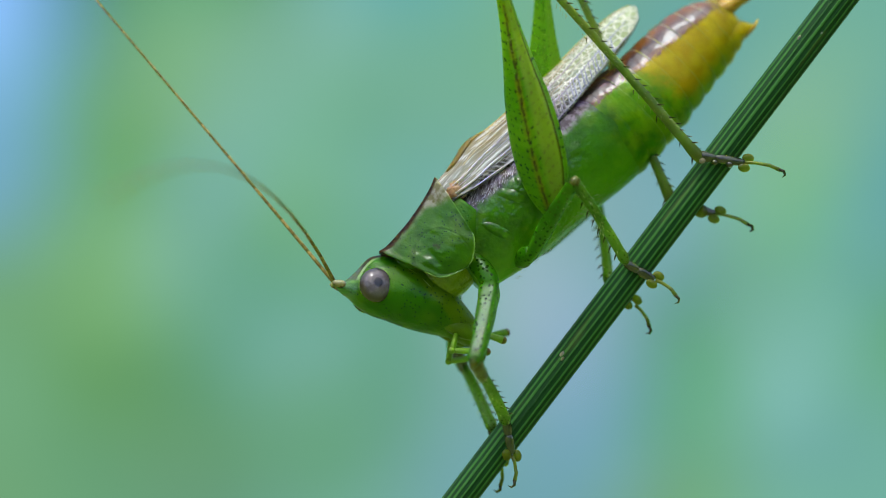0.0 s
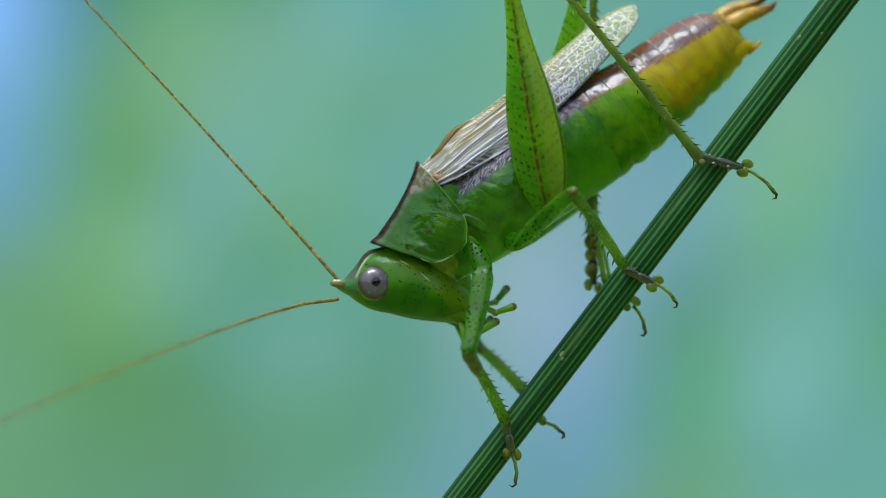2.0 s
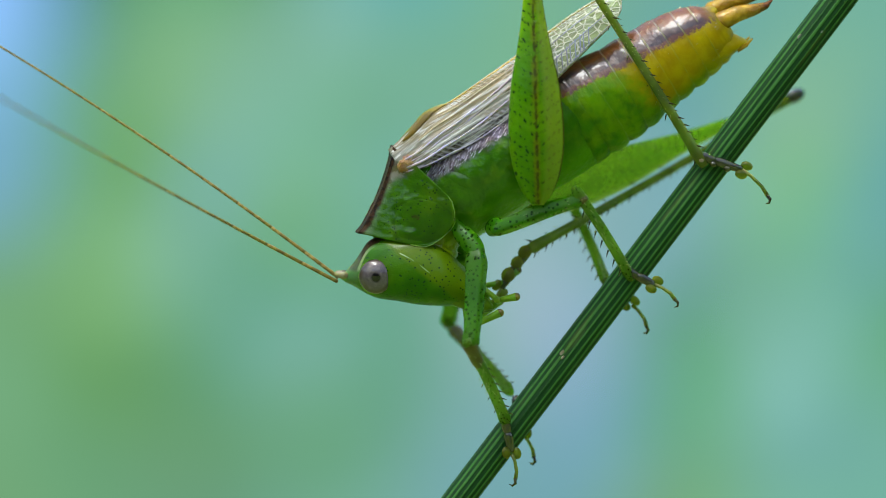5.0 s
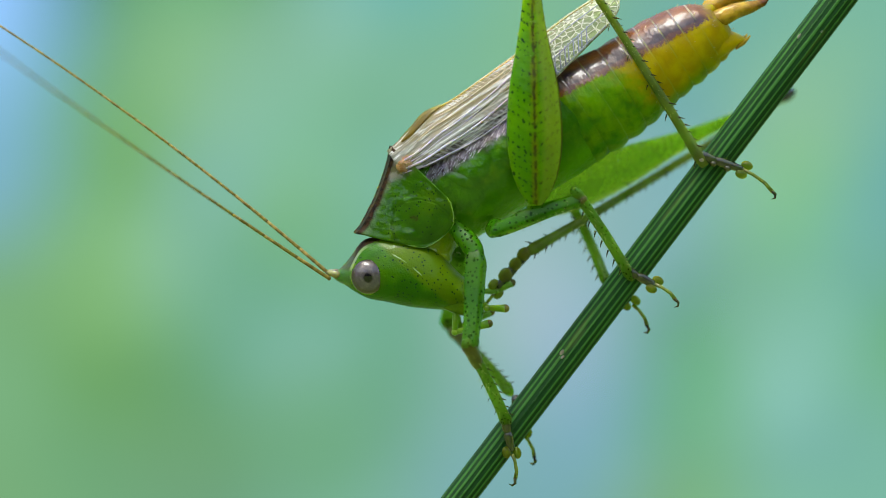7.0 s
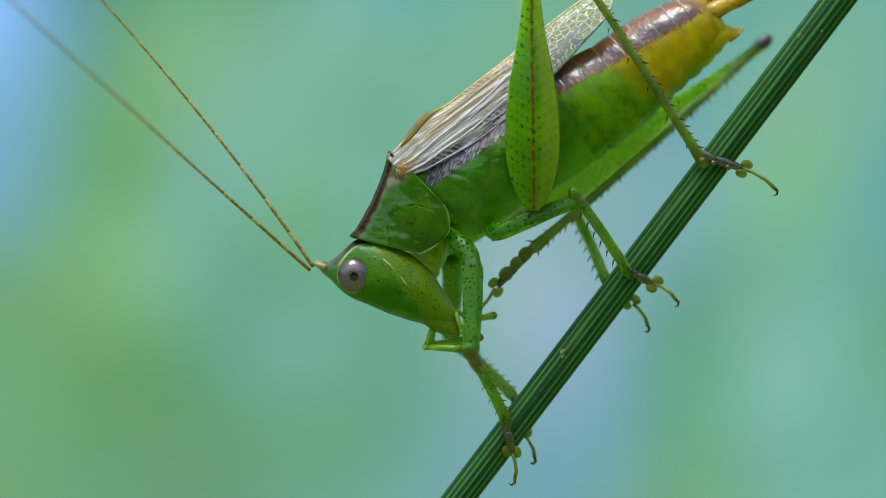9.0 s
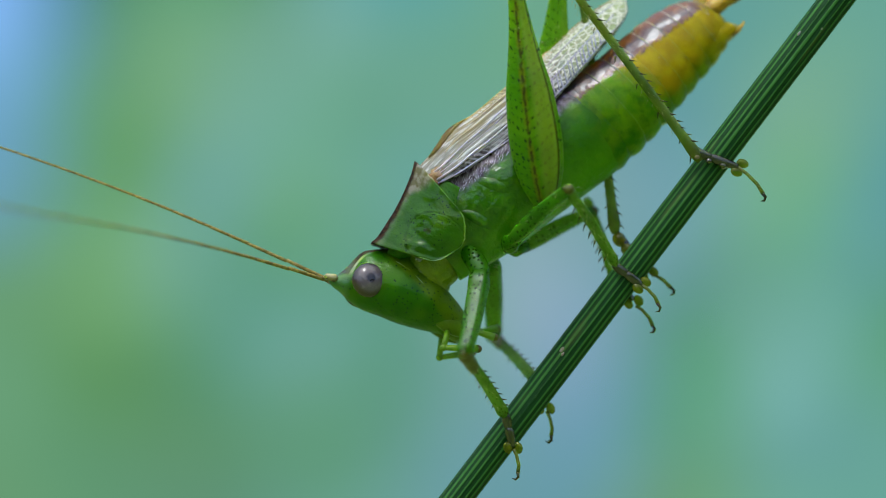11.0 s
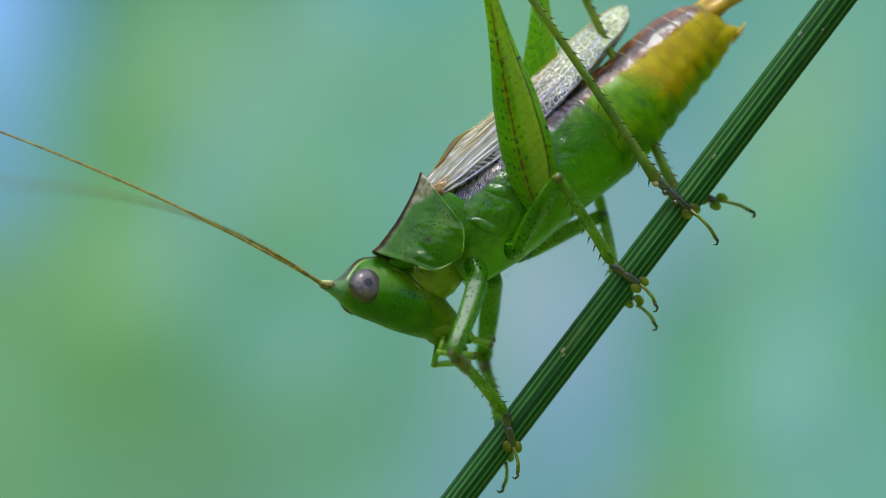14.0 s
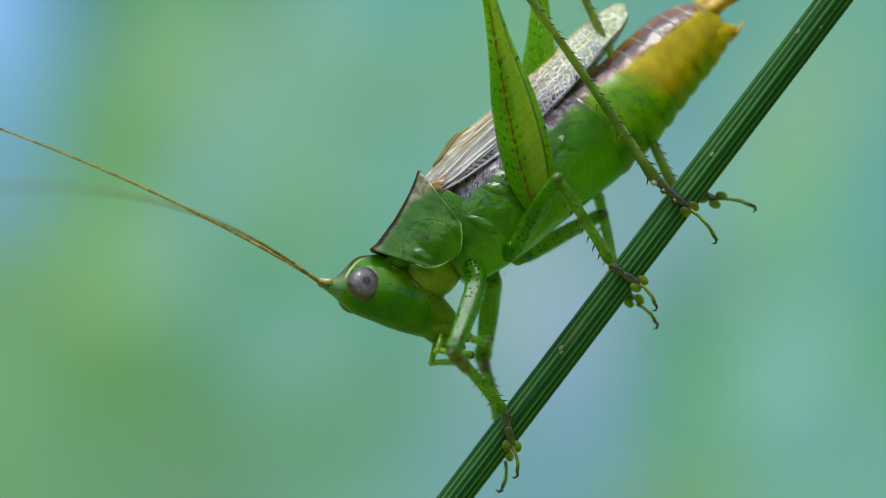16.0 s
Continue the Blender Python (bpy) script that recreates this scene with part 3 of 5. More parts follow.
def limb(name, rows, material, flat=1.0, around=14, count=24, bend=0.0, ribs=0.0, keel=0.0, box=0.0, turn=0.0):
    """A leg piece along x from rows (x, radius); bend lifts its middle along z; box (3 or more) squares its section, turned by so many degrees."""
    end = rows[-1][0]
    rings = []
    for x, r in smooth_rows(rows, count):
        lift = bend * math.sin(math.pi * max(0, min(1, x / end)))
        ring = []
        for j in range(around):
            a = 2 * math.pi * j / around
            k = 1 + ribs * math.cos(4 * a) + keel * math.exp(-((a - radians(215)) / 0.2) ** 2)
            h = 0.97 * (abs(math.sin(a)) ** box + abs(math.cos(a)) ** box) ** (-1 / box) if box else 1.0
            s, c = math.sin(a + radians(turn)) * h, math.cos(a + radians(turn)) * h
            ring.append((x, max(r, 0.3) * flat * s * k, lift + max(r, 0.3) * c * k))
        rings.append(ring)
    return rings_to(name, rings, material)


def tube(name, points, radii, material, around=8):
    """A tube along points."""
    pts = [Vector(p) for p in points]
    rings = []
    for i, p in enumerate(pts):
        d = (pts[min(i + 1, len(pts) - 1)] - pts[max(i - 1, 0)]).normalized()
        s = d.cross(Vector((0.13, 0.9, 0.31))).normalized()
        q = d.cross(s)
        r = radii[i] if isinstance(radii, (list, tuple)) else radii
        rings.append([tuple(p + s * (r * math.cos(2 * math.pi * j / around)) + q * (r * math.sin(2 * math.pi * j / around))) for j in range(around)])
    return rings_to(name, rings, material)


def blob(name, c, r, material, around=16, count=11):
    rings = []
    for i in range(count):
        a = math.pi * (i + 0.02) / (count - 1 + 0.04)
        rings.append([(c[0] - r[0] * math.cos(a), c[1] + r[1] * math.sin(a) * math.sin(2 * math.pi * j / around), c[2] + r[2] * math.sin(a) * math.cos(2 * math.pi * j / around)) for j in range(around)])
    return rings_to(name, rings, material)


def part(name, mesh, parent, label="", place=None):
    ob = new(name, mesh)
    ob.parent = parent
    if place is not None:
        ob.matrix_basis = place
    if label:
        tagged(ob, label)
    return ob


# ---- setting: the ground, the glowing foliage sheet, the stem ----
def build_setting():
    # grassy ground out of view, coloured bright to bounce light onto the belly
    g = 60.0
    me = bpy.data.meshes.new("ground")
    n = 24
    me.from_pydata([((i / n - 0.5) * 2 * g, (j / n - 0.5) * 2 * g, -0.12) for j in range(n + 1) for i in range(n + 1)], [],
                   [(j * (n + 1) + i, j * (n + 1) + i + 1, (j + 1) * (n + 1) + i + 1, (j + 1) * (n + 1) + i) for j in range(n) for i in range(n)])
    me.materials.append(ground_material())
    tagged(new("ground", me), "unseen green and brown grassy ground that bounces light up from below", "ground", kind="structure")
    # unseen low hedges added all round to hold off low sky light, open above
    verts, faces, nx, nz = [], [], 144, 12
    for shell in (0, 1):
        for j in range(nz + 1):
            for i in range(nx):
                a = 2 * math.pi * i / nx
                h = j / nz
                way = Vector((math.sin(a), math.cos(a), 0))
                r = 4.6 + 1.6 * shell - (0.5 - shell) * 0.9 * h**2 + 0.35 * noise.noise(way * 6 + Vector((0, 0, h * 4))) + 0.15 * noise.noise(way * 19 + Vector((0, 0, h * 11)))
                top = 1.15 + 0.5 * noise.noise(way * 3) + 0.2 * noise.noise(way * 14)
                verts.append((r * way.x, r * way.y + EYE_Y, -0.13 + top * h))
    back = nx * (nz + 1)
    for i in range(nx):
        k = (i + 1) % nx
        for j in range(nz):
            faces.append((j * nx + i, j * nx + k, (j + 1) * nx + k, (j + 1) * nx + i))
            faces.append(tuple(back + q for q in (j * nx + k, j * nx + i, (j + 1) * nx + i, (j + 1) * nx + k)))
        faces.append((nz * nx + i, nz * nx + k, back + nz * nx + k, back + nz * nx + i))
    me = bpy.data.meshes.new("hedge")
    me.from_pydata(verts, [], faces)
    me.materials.append(hedge_material())
    tagged(new("hedge", me), "unseen ring of dark green leaves added to hold off low sky light", "hedge", kind="structure")
    # a wide, slightly bowed sheet that glows, painted as foliage and sky out of focus
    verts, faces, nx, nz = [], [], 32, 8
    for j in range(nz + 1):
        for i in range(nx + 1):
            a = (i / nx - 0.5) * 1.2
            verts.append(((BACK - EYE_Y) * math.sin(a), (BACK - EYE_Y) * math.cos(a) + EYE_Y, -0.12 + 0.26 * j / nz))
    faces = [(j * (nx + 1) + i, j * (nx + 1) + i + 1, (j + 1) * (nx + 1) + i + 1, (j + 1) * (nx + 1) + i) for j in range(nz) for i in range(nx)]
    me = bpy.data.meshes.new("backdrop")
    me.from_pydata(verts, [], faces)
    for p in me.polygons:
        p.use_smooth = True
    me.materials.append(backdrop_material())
    tagged(new("backdrop", me), "glowing backdrop sheet painted with blurred green foliage and pale blue sky", "backdrop", kind="structure")


STEM_A, STEM_B = (815.0, 882.0), (1486.0, 0.0)


def build_stem():
    # ribbed cross-section: sixteen low ribs between grooves
    t = new("plant_stem")
    a, b = spot(*STEM_A, 0, 0), spot(*STEM_B, 0, 0)
    x = (b - a).normalized()
    y = Vector((0, 1, 0))
    t.matrix_basis = Matrix.Translation(a) @ Matrix((x, y, x.cross(y))).transposed().to_4x4()
    rings = []
    for i in range(120):
        s = i / 119
        q = -8200 + 11800 * s if i not in (0,) else -8200
        r = 26.3 + 1.6 * (q / 1100)
        r = min(max(r, 22), 30)
        ring = []
        for j in range(160):
            w = 2 * math.pi * j / 160
            k = r * (1 + 0.018 * math.cos(16 * w) + 0.012 * math.cos(3 * w + 1))
            ring.append((q, k * math.sin(w), k * math.cos(w)))
        rings.append(ring)
    part("stalk", rings_to("stalk", rings, STEM), t)
    for q, w, r in ((312, -1.1, 4.5), (306, -1.32, 3.2), (1010, -0.9, 4.0), (1040, -1.9, 3.0), (745, -1.3, 3.6)):
        c = (q, 27.6 * math.sin(w), 27.6 * math.cos(w))
        part("fleck", blob("fleck", c, (r * 1.3, r * 0.2, r * 0.7), LOBE, 10, 7), t, "pale fleck on the stem")
    tagged(t, "dark green ribbed plant stem with pale lengthwise stripes", "stem")
    return t


# ---- the insect ----
katydid = new("katydid")
PARTS = {}


def build_head():
    rows = [(-63, -9, 4, 5, 5), (-52, -8, 12, 12, 12), (-40, -6, 27, 18, 19), (-22, 2, 52, 35, 33), (0, 5, 63, 46, 44), (40, 8, 69, 52, 54),
            (80, 4, 70, 51, 57), (115, 0, 62, 46, 54), (145, -7, 40, 37, 46), (172, -15, 28, 27, 38), (192, -22, 17, 16, 26), (203, -25, 7, 7, 13)]
    head = part("head", loft("head", rows, HEAD, 40, 60), katydid, "smooth bright green slanted head with fine dark specks")
    for s in (-1, 1):
        eye = part("eye", blob("eye", (0, 0, 0), (30, 20, 31), EYE, 28, 17), head, "grey-pink round compound eye with dark centre", pose(0, s * 36 * U, 0, 0, 0, 0))
        part("eye_rim", tube("eye_rim", [(31 * math.cos(a), s * (35 + 1.5 * math.sin(a)), 32 * math.sin(a)) for a in np.linspace(0, 2 * math.pi, 30)], 0.5, HEAD), head)
        part("scape", limb("scape", [(-2, 3), (2, 6.4), (9, 7), (15, 5.6), (20, 5), (23, 2)], SCAPE, count=16), head, "pale amber antenna base",
             pose(-52 * U, s * 11 * U, -6 * U, 0, 0, 180 + s * 12))
        # seam along the cheek, its colour pale to imitate a wet glint
        seam = []
        for f in np.linspace(0, 1, 14):
            x, z = -2 + 118 * f + 9 * math.sin(math.pi * f), 57 - 60 * f + 6 * math.sin(math.pi * f)
            zc, hu, hd, w = (float(np.interp(x, [r[0] for r in rows], [r[q] for r in rows])) for q in (1, 2, 3, 4))
            seam.append((x, s * 0.975 * w * math.sqrt(max(0.02, 1 - ((z - zc) / (hu if z > zc else hd)) ** 2)), z))
        part("cheek_seam", tube("cheek_seam", seam, [0.7 + 1.3 * math.sin(math.pi * f) ** 0.7 + 0.4 * math.sin(f * 19) for f in np.linspace(0, 1, 14)], SEAM), head, "seam behind the cheek with its pale glint put into the colour")
        part("mandible", loft("mandible", [(128, -24, 18, 12, 6), (150, -26, 24, 18, 14), (178, -32, 20, 16, 15), (200, -36, 12, 8, 9), (210, -38, 4, 3, 3)], MOUTH, 16, 16),
             head, "yellow-green jaw", pose(0, s * 22 * U, 0))
        # two pairs of jointed feelers below the jaws
        for k, (b, m, e) in enumerate((((160, s * 24, -40), (-2, s * 8, -38), (58, s * 10, -24)), ((190, s * 18, -6), (20, s * 12, -26), (52, s * 14, -28)) if s < 0 else ((190, s * 18, -6), (36, s * 12, -12), (66, s * 14, -4)))):
            palp = part("palp", tube("palp", [(0, 0, 0), m], [5, 5.5], PALP), head, "thin green mouth feeler", Matrix.Translation(Vector(b) * U))
            PARTS[("near" if s < 0 else "far") + (" lower palp" if k == 0 else " upper palp")] = palp
            part("palp_joint", blob("palp_joint", m, (6.5, 6.5, 6.5), PALP, 10, 7), palp)
            part("palp_end", tube("palp_end", [m, tuple(Vector(m).lerp(Vector(e), 0.75)), e], [4.8, 6.4, 7.6], PALP, 12), palp)
            part("palp_tip", blob("palp_tip", e, (7.6, 7.4, 7.4), PALPTIP, 12, 9), palp, "brown feeler tip")
    part("labrum", loft("labrum", [(158, -38, 12, 8, 20), (178, -40, 12, 8, 22), (200, -44, 9, 6, 15), (210, -46, 3, 2, 6)], MOUTH, 16, 14), head, "yellow-green upper lip")
    PARTS["head"] = head
    PARTS["neck"] = part("neck", limb("neck", [(-30, 24), (-12, 38), (4, 43), (18, 45), (24, 43), (36, 48), (46, 46), (54, 49), (70, 50), (100, 46), (124, 30)], NECK, 0.78, 26, 60), katydid, "soft yellow-green neck skin")


def build_pronotum():
    # a saddle: a curved plate over the back that hangs down both sides
    nu, nv = 72, 97
    def place(u, v, lift):
        a = radians(88) * (2 * v / (nv - 1) - 1)
        s, c = math.sin(a), math.cos(a)
        z = -145 * (1 - c)
        d = abs(z)
        rear = -0.42 * d - 26 * max(0.0, (d - 112) / 28) ** 2
        fore = -168 + 0.2 * d + 40 * max(0.0, (d - 105) / 35) ** 2
        f = u / (nu - 1)
        x = rear + (min(fore, rear - 2) - rear) * f
        # swollen lobe and front band, a sunken sulcus between them, and soft dents
        swell = 5 * math.exp(-((x + 88) / 34) ** 2 - ((d - 92) / 30) ** 2) + 3.5 * math.exp(-((x + 150 - 0.2 * d) / 12) ** 2) * math.exp(-((d - 62) / 44) ** 2)
        swell -= 2.2 * math.exp(-((x + 118 + 0.25 * (d - 70)) / 6) ** 2) * math.exp(-((d - 75) / 34) ** 2)
        swell += 3.0 * noise.noise(Vector((x * 0.035, d * 0.035, 2.0))) + 1.3 * noise.noise(Vector((x * 0.09, d * 0.09, 5.0)))
        w = 75 - 17 * f + lift + swell
        saddle = -5 * math.sin(math.pi * f) + 5 * (1 - f) ** 6 + 4 * f**8
        rim = 1.6 * (0.3 * math.exp(-((f - 0.02) / 0.05) ** 2) + math.exp(-((f - 0.98) / 0.04) ** 2))
        keel = (6 + 4 * f) * math.exp(-((abs(w * s) - 22) / 9) ** 2)
        return (x, (w + rim) * s, z + (saddle + keel + rim + lift) * c)
    outer = [[place(u, v, 0) for v in range(nv)] for u in range(nu)]
    inner = [[place(u, v, -3) for v in range(nv)] for u in range(nu)]
    rings = [outer[u] + inner[u][::-1] for u in range(nu)]
    pron = part("pronotum", rings_to("pronotum", rings, PRONOTUM, True), katydid, "green saddle plate with brown ridge on the back")
    # a pale shining hem round the free edge of each side lobe
    for s in (-1, 1):
        side = range(12, -1, -2) if s < 0 else range(nv - 13, nv, 2)
        hem = [place(nu - 1, v, 0.5) for v in side] + [place(u, 0 if s < 0 else nv - 1, 0.5) for u in range(nu - 2, 0, -8)] + [place(0, v, 0.5) for v in list(reversed(side))[:4]]
        part("hem", tube("hem", hem, [0.8 + 0.4 * math.sin(q * 1.9) for q in range(len(hem))], PALE, 8), pron, "pale shining hem of the side lobe")
    part("prothorax", loft("prothorax", [(-168, -46, 20, 10, 18), (-150, -54, 30, 20, 26), (-115, -74, 50, 48, 40), (-50, -80, 56, 72, 50), (-8, -70, 40, 68, 48)], GREEN, 26, 30), pron)
    PARTS["pronotum"] = pron


def build_trunk():
    def ridges(x, a):
        side = max(0.0, abs(math.sin(a))) ** 2 * max(0.0, min(1.0, (x + 40) / 60)) * max(0.0, min(1.0, (230 - x) / 60))
        z = math.cos(a)
        q = x * 0.05 + z * 2.6
        return 0.03 * side * (abs(math.sin(q)) ** 0.7 - 0.6)
    rows = [(-75, -124, 50, 76, 30), (-30, -120, 72, 88, 46), (20, -118, 82, 98, 62), (70, -118, 87, 101, 74), (110, -118, 88, 101, 78), (190, -122, 90, 100, 78), (280, -128, 84, 96, 74), (345, -130, 68, 84, 64)]
    trunk = part("thorax", loft("thorax", rows, TRUNK, 56, 90, ridges), katydid, "green thorax with shining oblique side plates")
    def flank(x, z, s):
        r = [float(np.interp(x, [q[0] for q in rows], [q[i] for q in rows])) for i in (1, 2, 3, 4)]
        h = r[1] if z > r[0] else r[2]
        return (x, s * 0.78 * r[3] * math.sqrt(max(0.05, 1 - ((z - r[0]) / h) ** 2)), z)
    for s in (-1, 1):
        # raised oblique side plates
        for x0, z0, x1, z1, w in ((-14, -88, 22, -182, 16), (12, -66, 56, -170, 9), (36, -62, 92, -160, 19), (84, -70, 126, -150, 12), (112, -80, 150, -140, 8)):
            pts = [flank(x0 + (x1 - x0) * f + 7 * math.sin(3 * f), z0 + (z1 - z0) * f, s) for f in np.linspace(0, 1, 12)]
            part("side_plate", tube("side_plate", pts, [w * (0.1 + 0.9 * math.sin(math.pi * f) ** 0.8) for f in np.linspace(0, 1, 12)], TRUNK, 18), trunk)
        rng = random.Random(11)
        down = []
        for _ in range(130):
            x, z = rng.uniform(-20, 240), -rng.uniform(202, 220)
            f = flank(x, z, s / 0.78)
            down.append((f, (0.5, s * 0.5, -1), rng.uniform(3, 6)))
        part("hairs", fuzz("hairs", down, HAIR), trunk)
        rng = random.Random(17)
        shag = []
        for _ in range(240):
            x, z = rng.uniform(0, 210), -rng.uniform(56, 84)
            shag.append((flank(x, z, s / 0.78), (1.2, s * 0.35, 0.7), rng.uniform(6, 13)))
        part("hairs", fuzz("hairs", shag, SILVER), trunk, "silvery hairs below the wing edge")
        part("wing_root", loft("wing_root", [(-18, -28, 4, 5, 3), (-10, -28, 10, 13, 7), (0, -29, 14, 17, 9), (18, -31, 13, 16, 9), (44, -35, 8, 10, 6), (72, -40, 2, 3, 2)], ROOT, 18, 24, lambda x, a: 0.16 * math.sin(4 * a + x * 0.3) + 0.1 * math.sin(x * 0.8)),
             trunk, "brown wrinkled wing root", pose(0, s * 43 * U, -4 * U))
        part("breathing_pore", blob("breathing_pore", flank(70, -165, s), (7, 6, 9), PLATE_SKIN, 12, 7), trunk)
        # folded wing cover: a curved shell from the ridge of the back down the side
        nx, nv = 90, 64
        prof = np.array(smooth_rows([(-14, -2, 46, 43), (30, 4, 59, 60), (75, 11, 63, 72), (110, 10, 64, 76), (200, 12, 61, 77), (300, 16, 52, 69), (390, 21, 40, 58), (445, 18, 26, 44), (470, 11, 14, 25), (480, 4, 3, 4)], 160))
        lift = 2.5 if s < 0 else 0
        def shell(x, v, t):
            zt, w, dz = (float(np.interp(x, prof[:, 0], prof[:, q])) for q in (1, 2, 3))
            a = v * math.pi / 2
            hump = 6 * math.exp(-((x - 78) / 34) ** 2) * math.exp(-((v - 0.16) / 0.2) ** 2)
            wave = 0.8 * math.sin(x * 0.09 + 5 * v) * math.sin(math.pi * v)
            spread = v * (1 + 0.25 * math.sin(x * 0.011)) * 19
            fold = (1.7 * abs(math.sin(spread)) + 1.0 * abs(math.sin(spread * 2.3 + 1))) * max(0.0, min(1.0, (0.98 - v) / 0.1)) * max(0.15, min(1.0, (420 - x) / 200)) * min(1.0, v / 0.15)
            roof = -5 * math.exp(-(v / 0.12) ** 2) if s > 0 else 0
            return (x, s * ((w + t + fold) * math.sin(a) ** 0.8 - (5 if s < 0 else 0) * (1 - v) + wave), zt + lift + hump + roof + t + fold * math.cos(a) - dz * (1 - math.cos(a)) ** 1.0)
        xs = np.linspace(-14, 480, nx)
        rings = [[shell(x, j / (nv - 1), 0) for j in range(nv)] + [shell(x, j / (nv - 1), -2.5) for j in reversed(range(nv))] for x in xs]
        wing = part("wing_cover", rings_to("wing_cover", rings, WING), trunk, "pale netted translucent wing cover folded on the back")
        def line(name, x0, v0, x1, v1, r0, r1, mat, sag=0.0, count=30):
            fs = np.linspace(0, 1, count)
            pts = [shell(x0 + (x1 - x0) * f, v0 + (v1 - v0) * f + sag * math.sin(math.pi * f), 0.6) for f in fs]
            return tube(name, pts, [r0 + (r1 - r0) * f for f in fs], mat, 7)
        part("edge_vein", line("edge_vein", 60, 0.12, 472, 0.2, 1.9, 1.2, GOLD), wing, "golden wing edge")
        for row in ((2, 0.72, 455, 0.46, 1.8, 0.8, -0.06), (0, 0.9, 440, 0.74, 2.0, 0.8, -0.04), (6, 0.8, 330, 0.6, 0.8, 0.4, -0.05), (-8, 0.99, 430, 0.98, 1.3, 0.7, 0.0)):
            part("vein", line("vein", *row[:6], SILVER, row[6]), wing, "silvery main vein")
        for row in ((90, 0.36, 440, 0.3, 0.9, 0.5, 0.02), (40, 0.5, 300, 0.4, 1.0, 0.5, 0.0), (120, 0.66, 400, 0.6, 0.6, 0.4, 0.0)):
            part("vein", line("vein", *row[:6], VEIN, row[6]), wing)
        for q in range(34):
            x = 118 + q * 10.2 + 2 * math.sin(q * 1.7)
            part("cross_vein", line("cross_vein", x, 0.17, x + 8, 0.31, 1.1, 0.8, VEIN, 0.0, 5), wing)
        # a ladder of pale rungs along the hanging edge
        for q in range(16):
            x = 226 + q * 10.5 + 1.5 * math.sin(q * 2.1)
            part("rung", line("rung", x, 0.97, x + 16, 0.72, 1.5, 0.9, SILVER, 0.0, 6), wing)
        # amber sound window near the wing's root
        window = []
        for q in range(9):
            f = q / 8
            x = 16 + 96 * f
            wd = 0.09 * math.sin(math.pi * (0.06 + 0.88 * f))
            window.append([shell(x, 0.26 - 0.1 * f + wd * math.cos(2 * math.pi * k / 12), 1.2 + 1.8 * math.sin(2 * math.pi * k / 12)) for k in range(12)])
        part("sound_window", rings_to("sound_window", window, AMBER), wing, "amber oval patch near the wing root")
    PARTS["thorax"] = trunk


def build_abdomen():
    rows = [(-30, 0, 86, 88, 70), (0, 0, 88, 90, 72), (93, -9, 83, 80, 70), (131, -8, 80, 76, 67), (196, -4, 72, 72, 60), (250, -4, 62, 66, 52), (284, -6, 48, 56, 42), (304, -10, 30, 40, 30), (312, -12, 12, 18, 14)]
    fine = np.array(smooth_rows(rows, 400))
    cuts = [-30, 12, 52, 92, 130, 166, 200, 233, 264, 290, 312]
    abdomen = new("abdomen")
    abdomen.parent = katydid
    for i in range(len(cuts) - 1):
        lo, hi = cuts[i] - 4, cuts[i + 1] + 5
        mine = []
        for x in np.linspace(max(lo, -30), min(hi, 312), 12):
            r = [float(np.interp(x, fine[:, 0], fine[:, q])) for q in range(5)]
            f = (x - lo) / (hi - lo)
            k = 0.988 + 0.02 * f + 0.012 * math.sin(math.pi * f) - 0.05 * max(0, (f - 0.9) / 0.1) ** 2
            mine.append((x, r[1], r[2] * k, r[3] * (k + 0.06 * math.sin(math.pi * f)), r[4] * k))
        fold = lambda x, a: 0.02 * math.exp(-((math.cos(a) + 0.45) / 0.2) ** 2) + 0.006 * math.sin(9 * a + x * 0.1)
        part("abdomen_ring", loft("abdomen_ring", mine, ABDOMEN, 48, 14, fold), abdomen)
    for s in (-1, 1):
        up = 16 if s > 0 else -4
        pts = [(276, s * 14, 4), (305, s * 17, 4 + up), (335, s * 19, up), (362, s * 16, -10 + up), (386, s * 9, -17 + up), (402, s * 3, -15 + up)]
        part("cercus", tube("cercus", pts, [18, 17, 14.5, 11, 6.5, 1.5], CERCUS, 14), abdomen, "amber tail clasper with brown tip")
        part("stylus", tube("stylus", [(300, s * 14, -58), (318, s * 16, -60), (334, s * 16, -56)], [6, 4, 1.5], CERCUS, 8), abdomen)
    part("tail_plate", loft("tail_plate", [(176, -40, 28, 30, 42), (225, -42, 28, 25, 42), (272, -42, 30, 22, 40), (300, -44, 28, 18, 32), (314, -50, 14, 10, 20), (324, -56, 4, 3, 8)], ABDOMEN, 20, 16), abdomen)
    part("tail_lobe", blob("tail_lobe", (284, 0, 20), (26, 26, 16), ABDOMEN, 16, 9), abdomen)
    rng = random.Random(21)
    down = []
    for _ in range(70):
        x, a = rng.uniform(150, 318), rng.uniform(0, 2 * math.pi)
        zc, hu, hd, w = (float(np.interp(x, fine[:, 0], fine[:, q])) for q in (1, 2, 3, 4))
        down.append(((x, w * math.sin(a), zc + (hu if math.cos(a) > 0 else hd) * math.cos(a)), (1.4, math.sin(a), math.cos(a)), rng.uniform(4, 8)))
    part("hairs", fuzz("hairs", down, HAIR), abdomen)
    PARTS["abdomen"] = abdomen


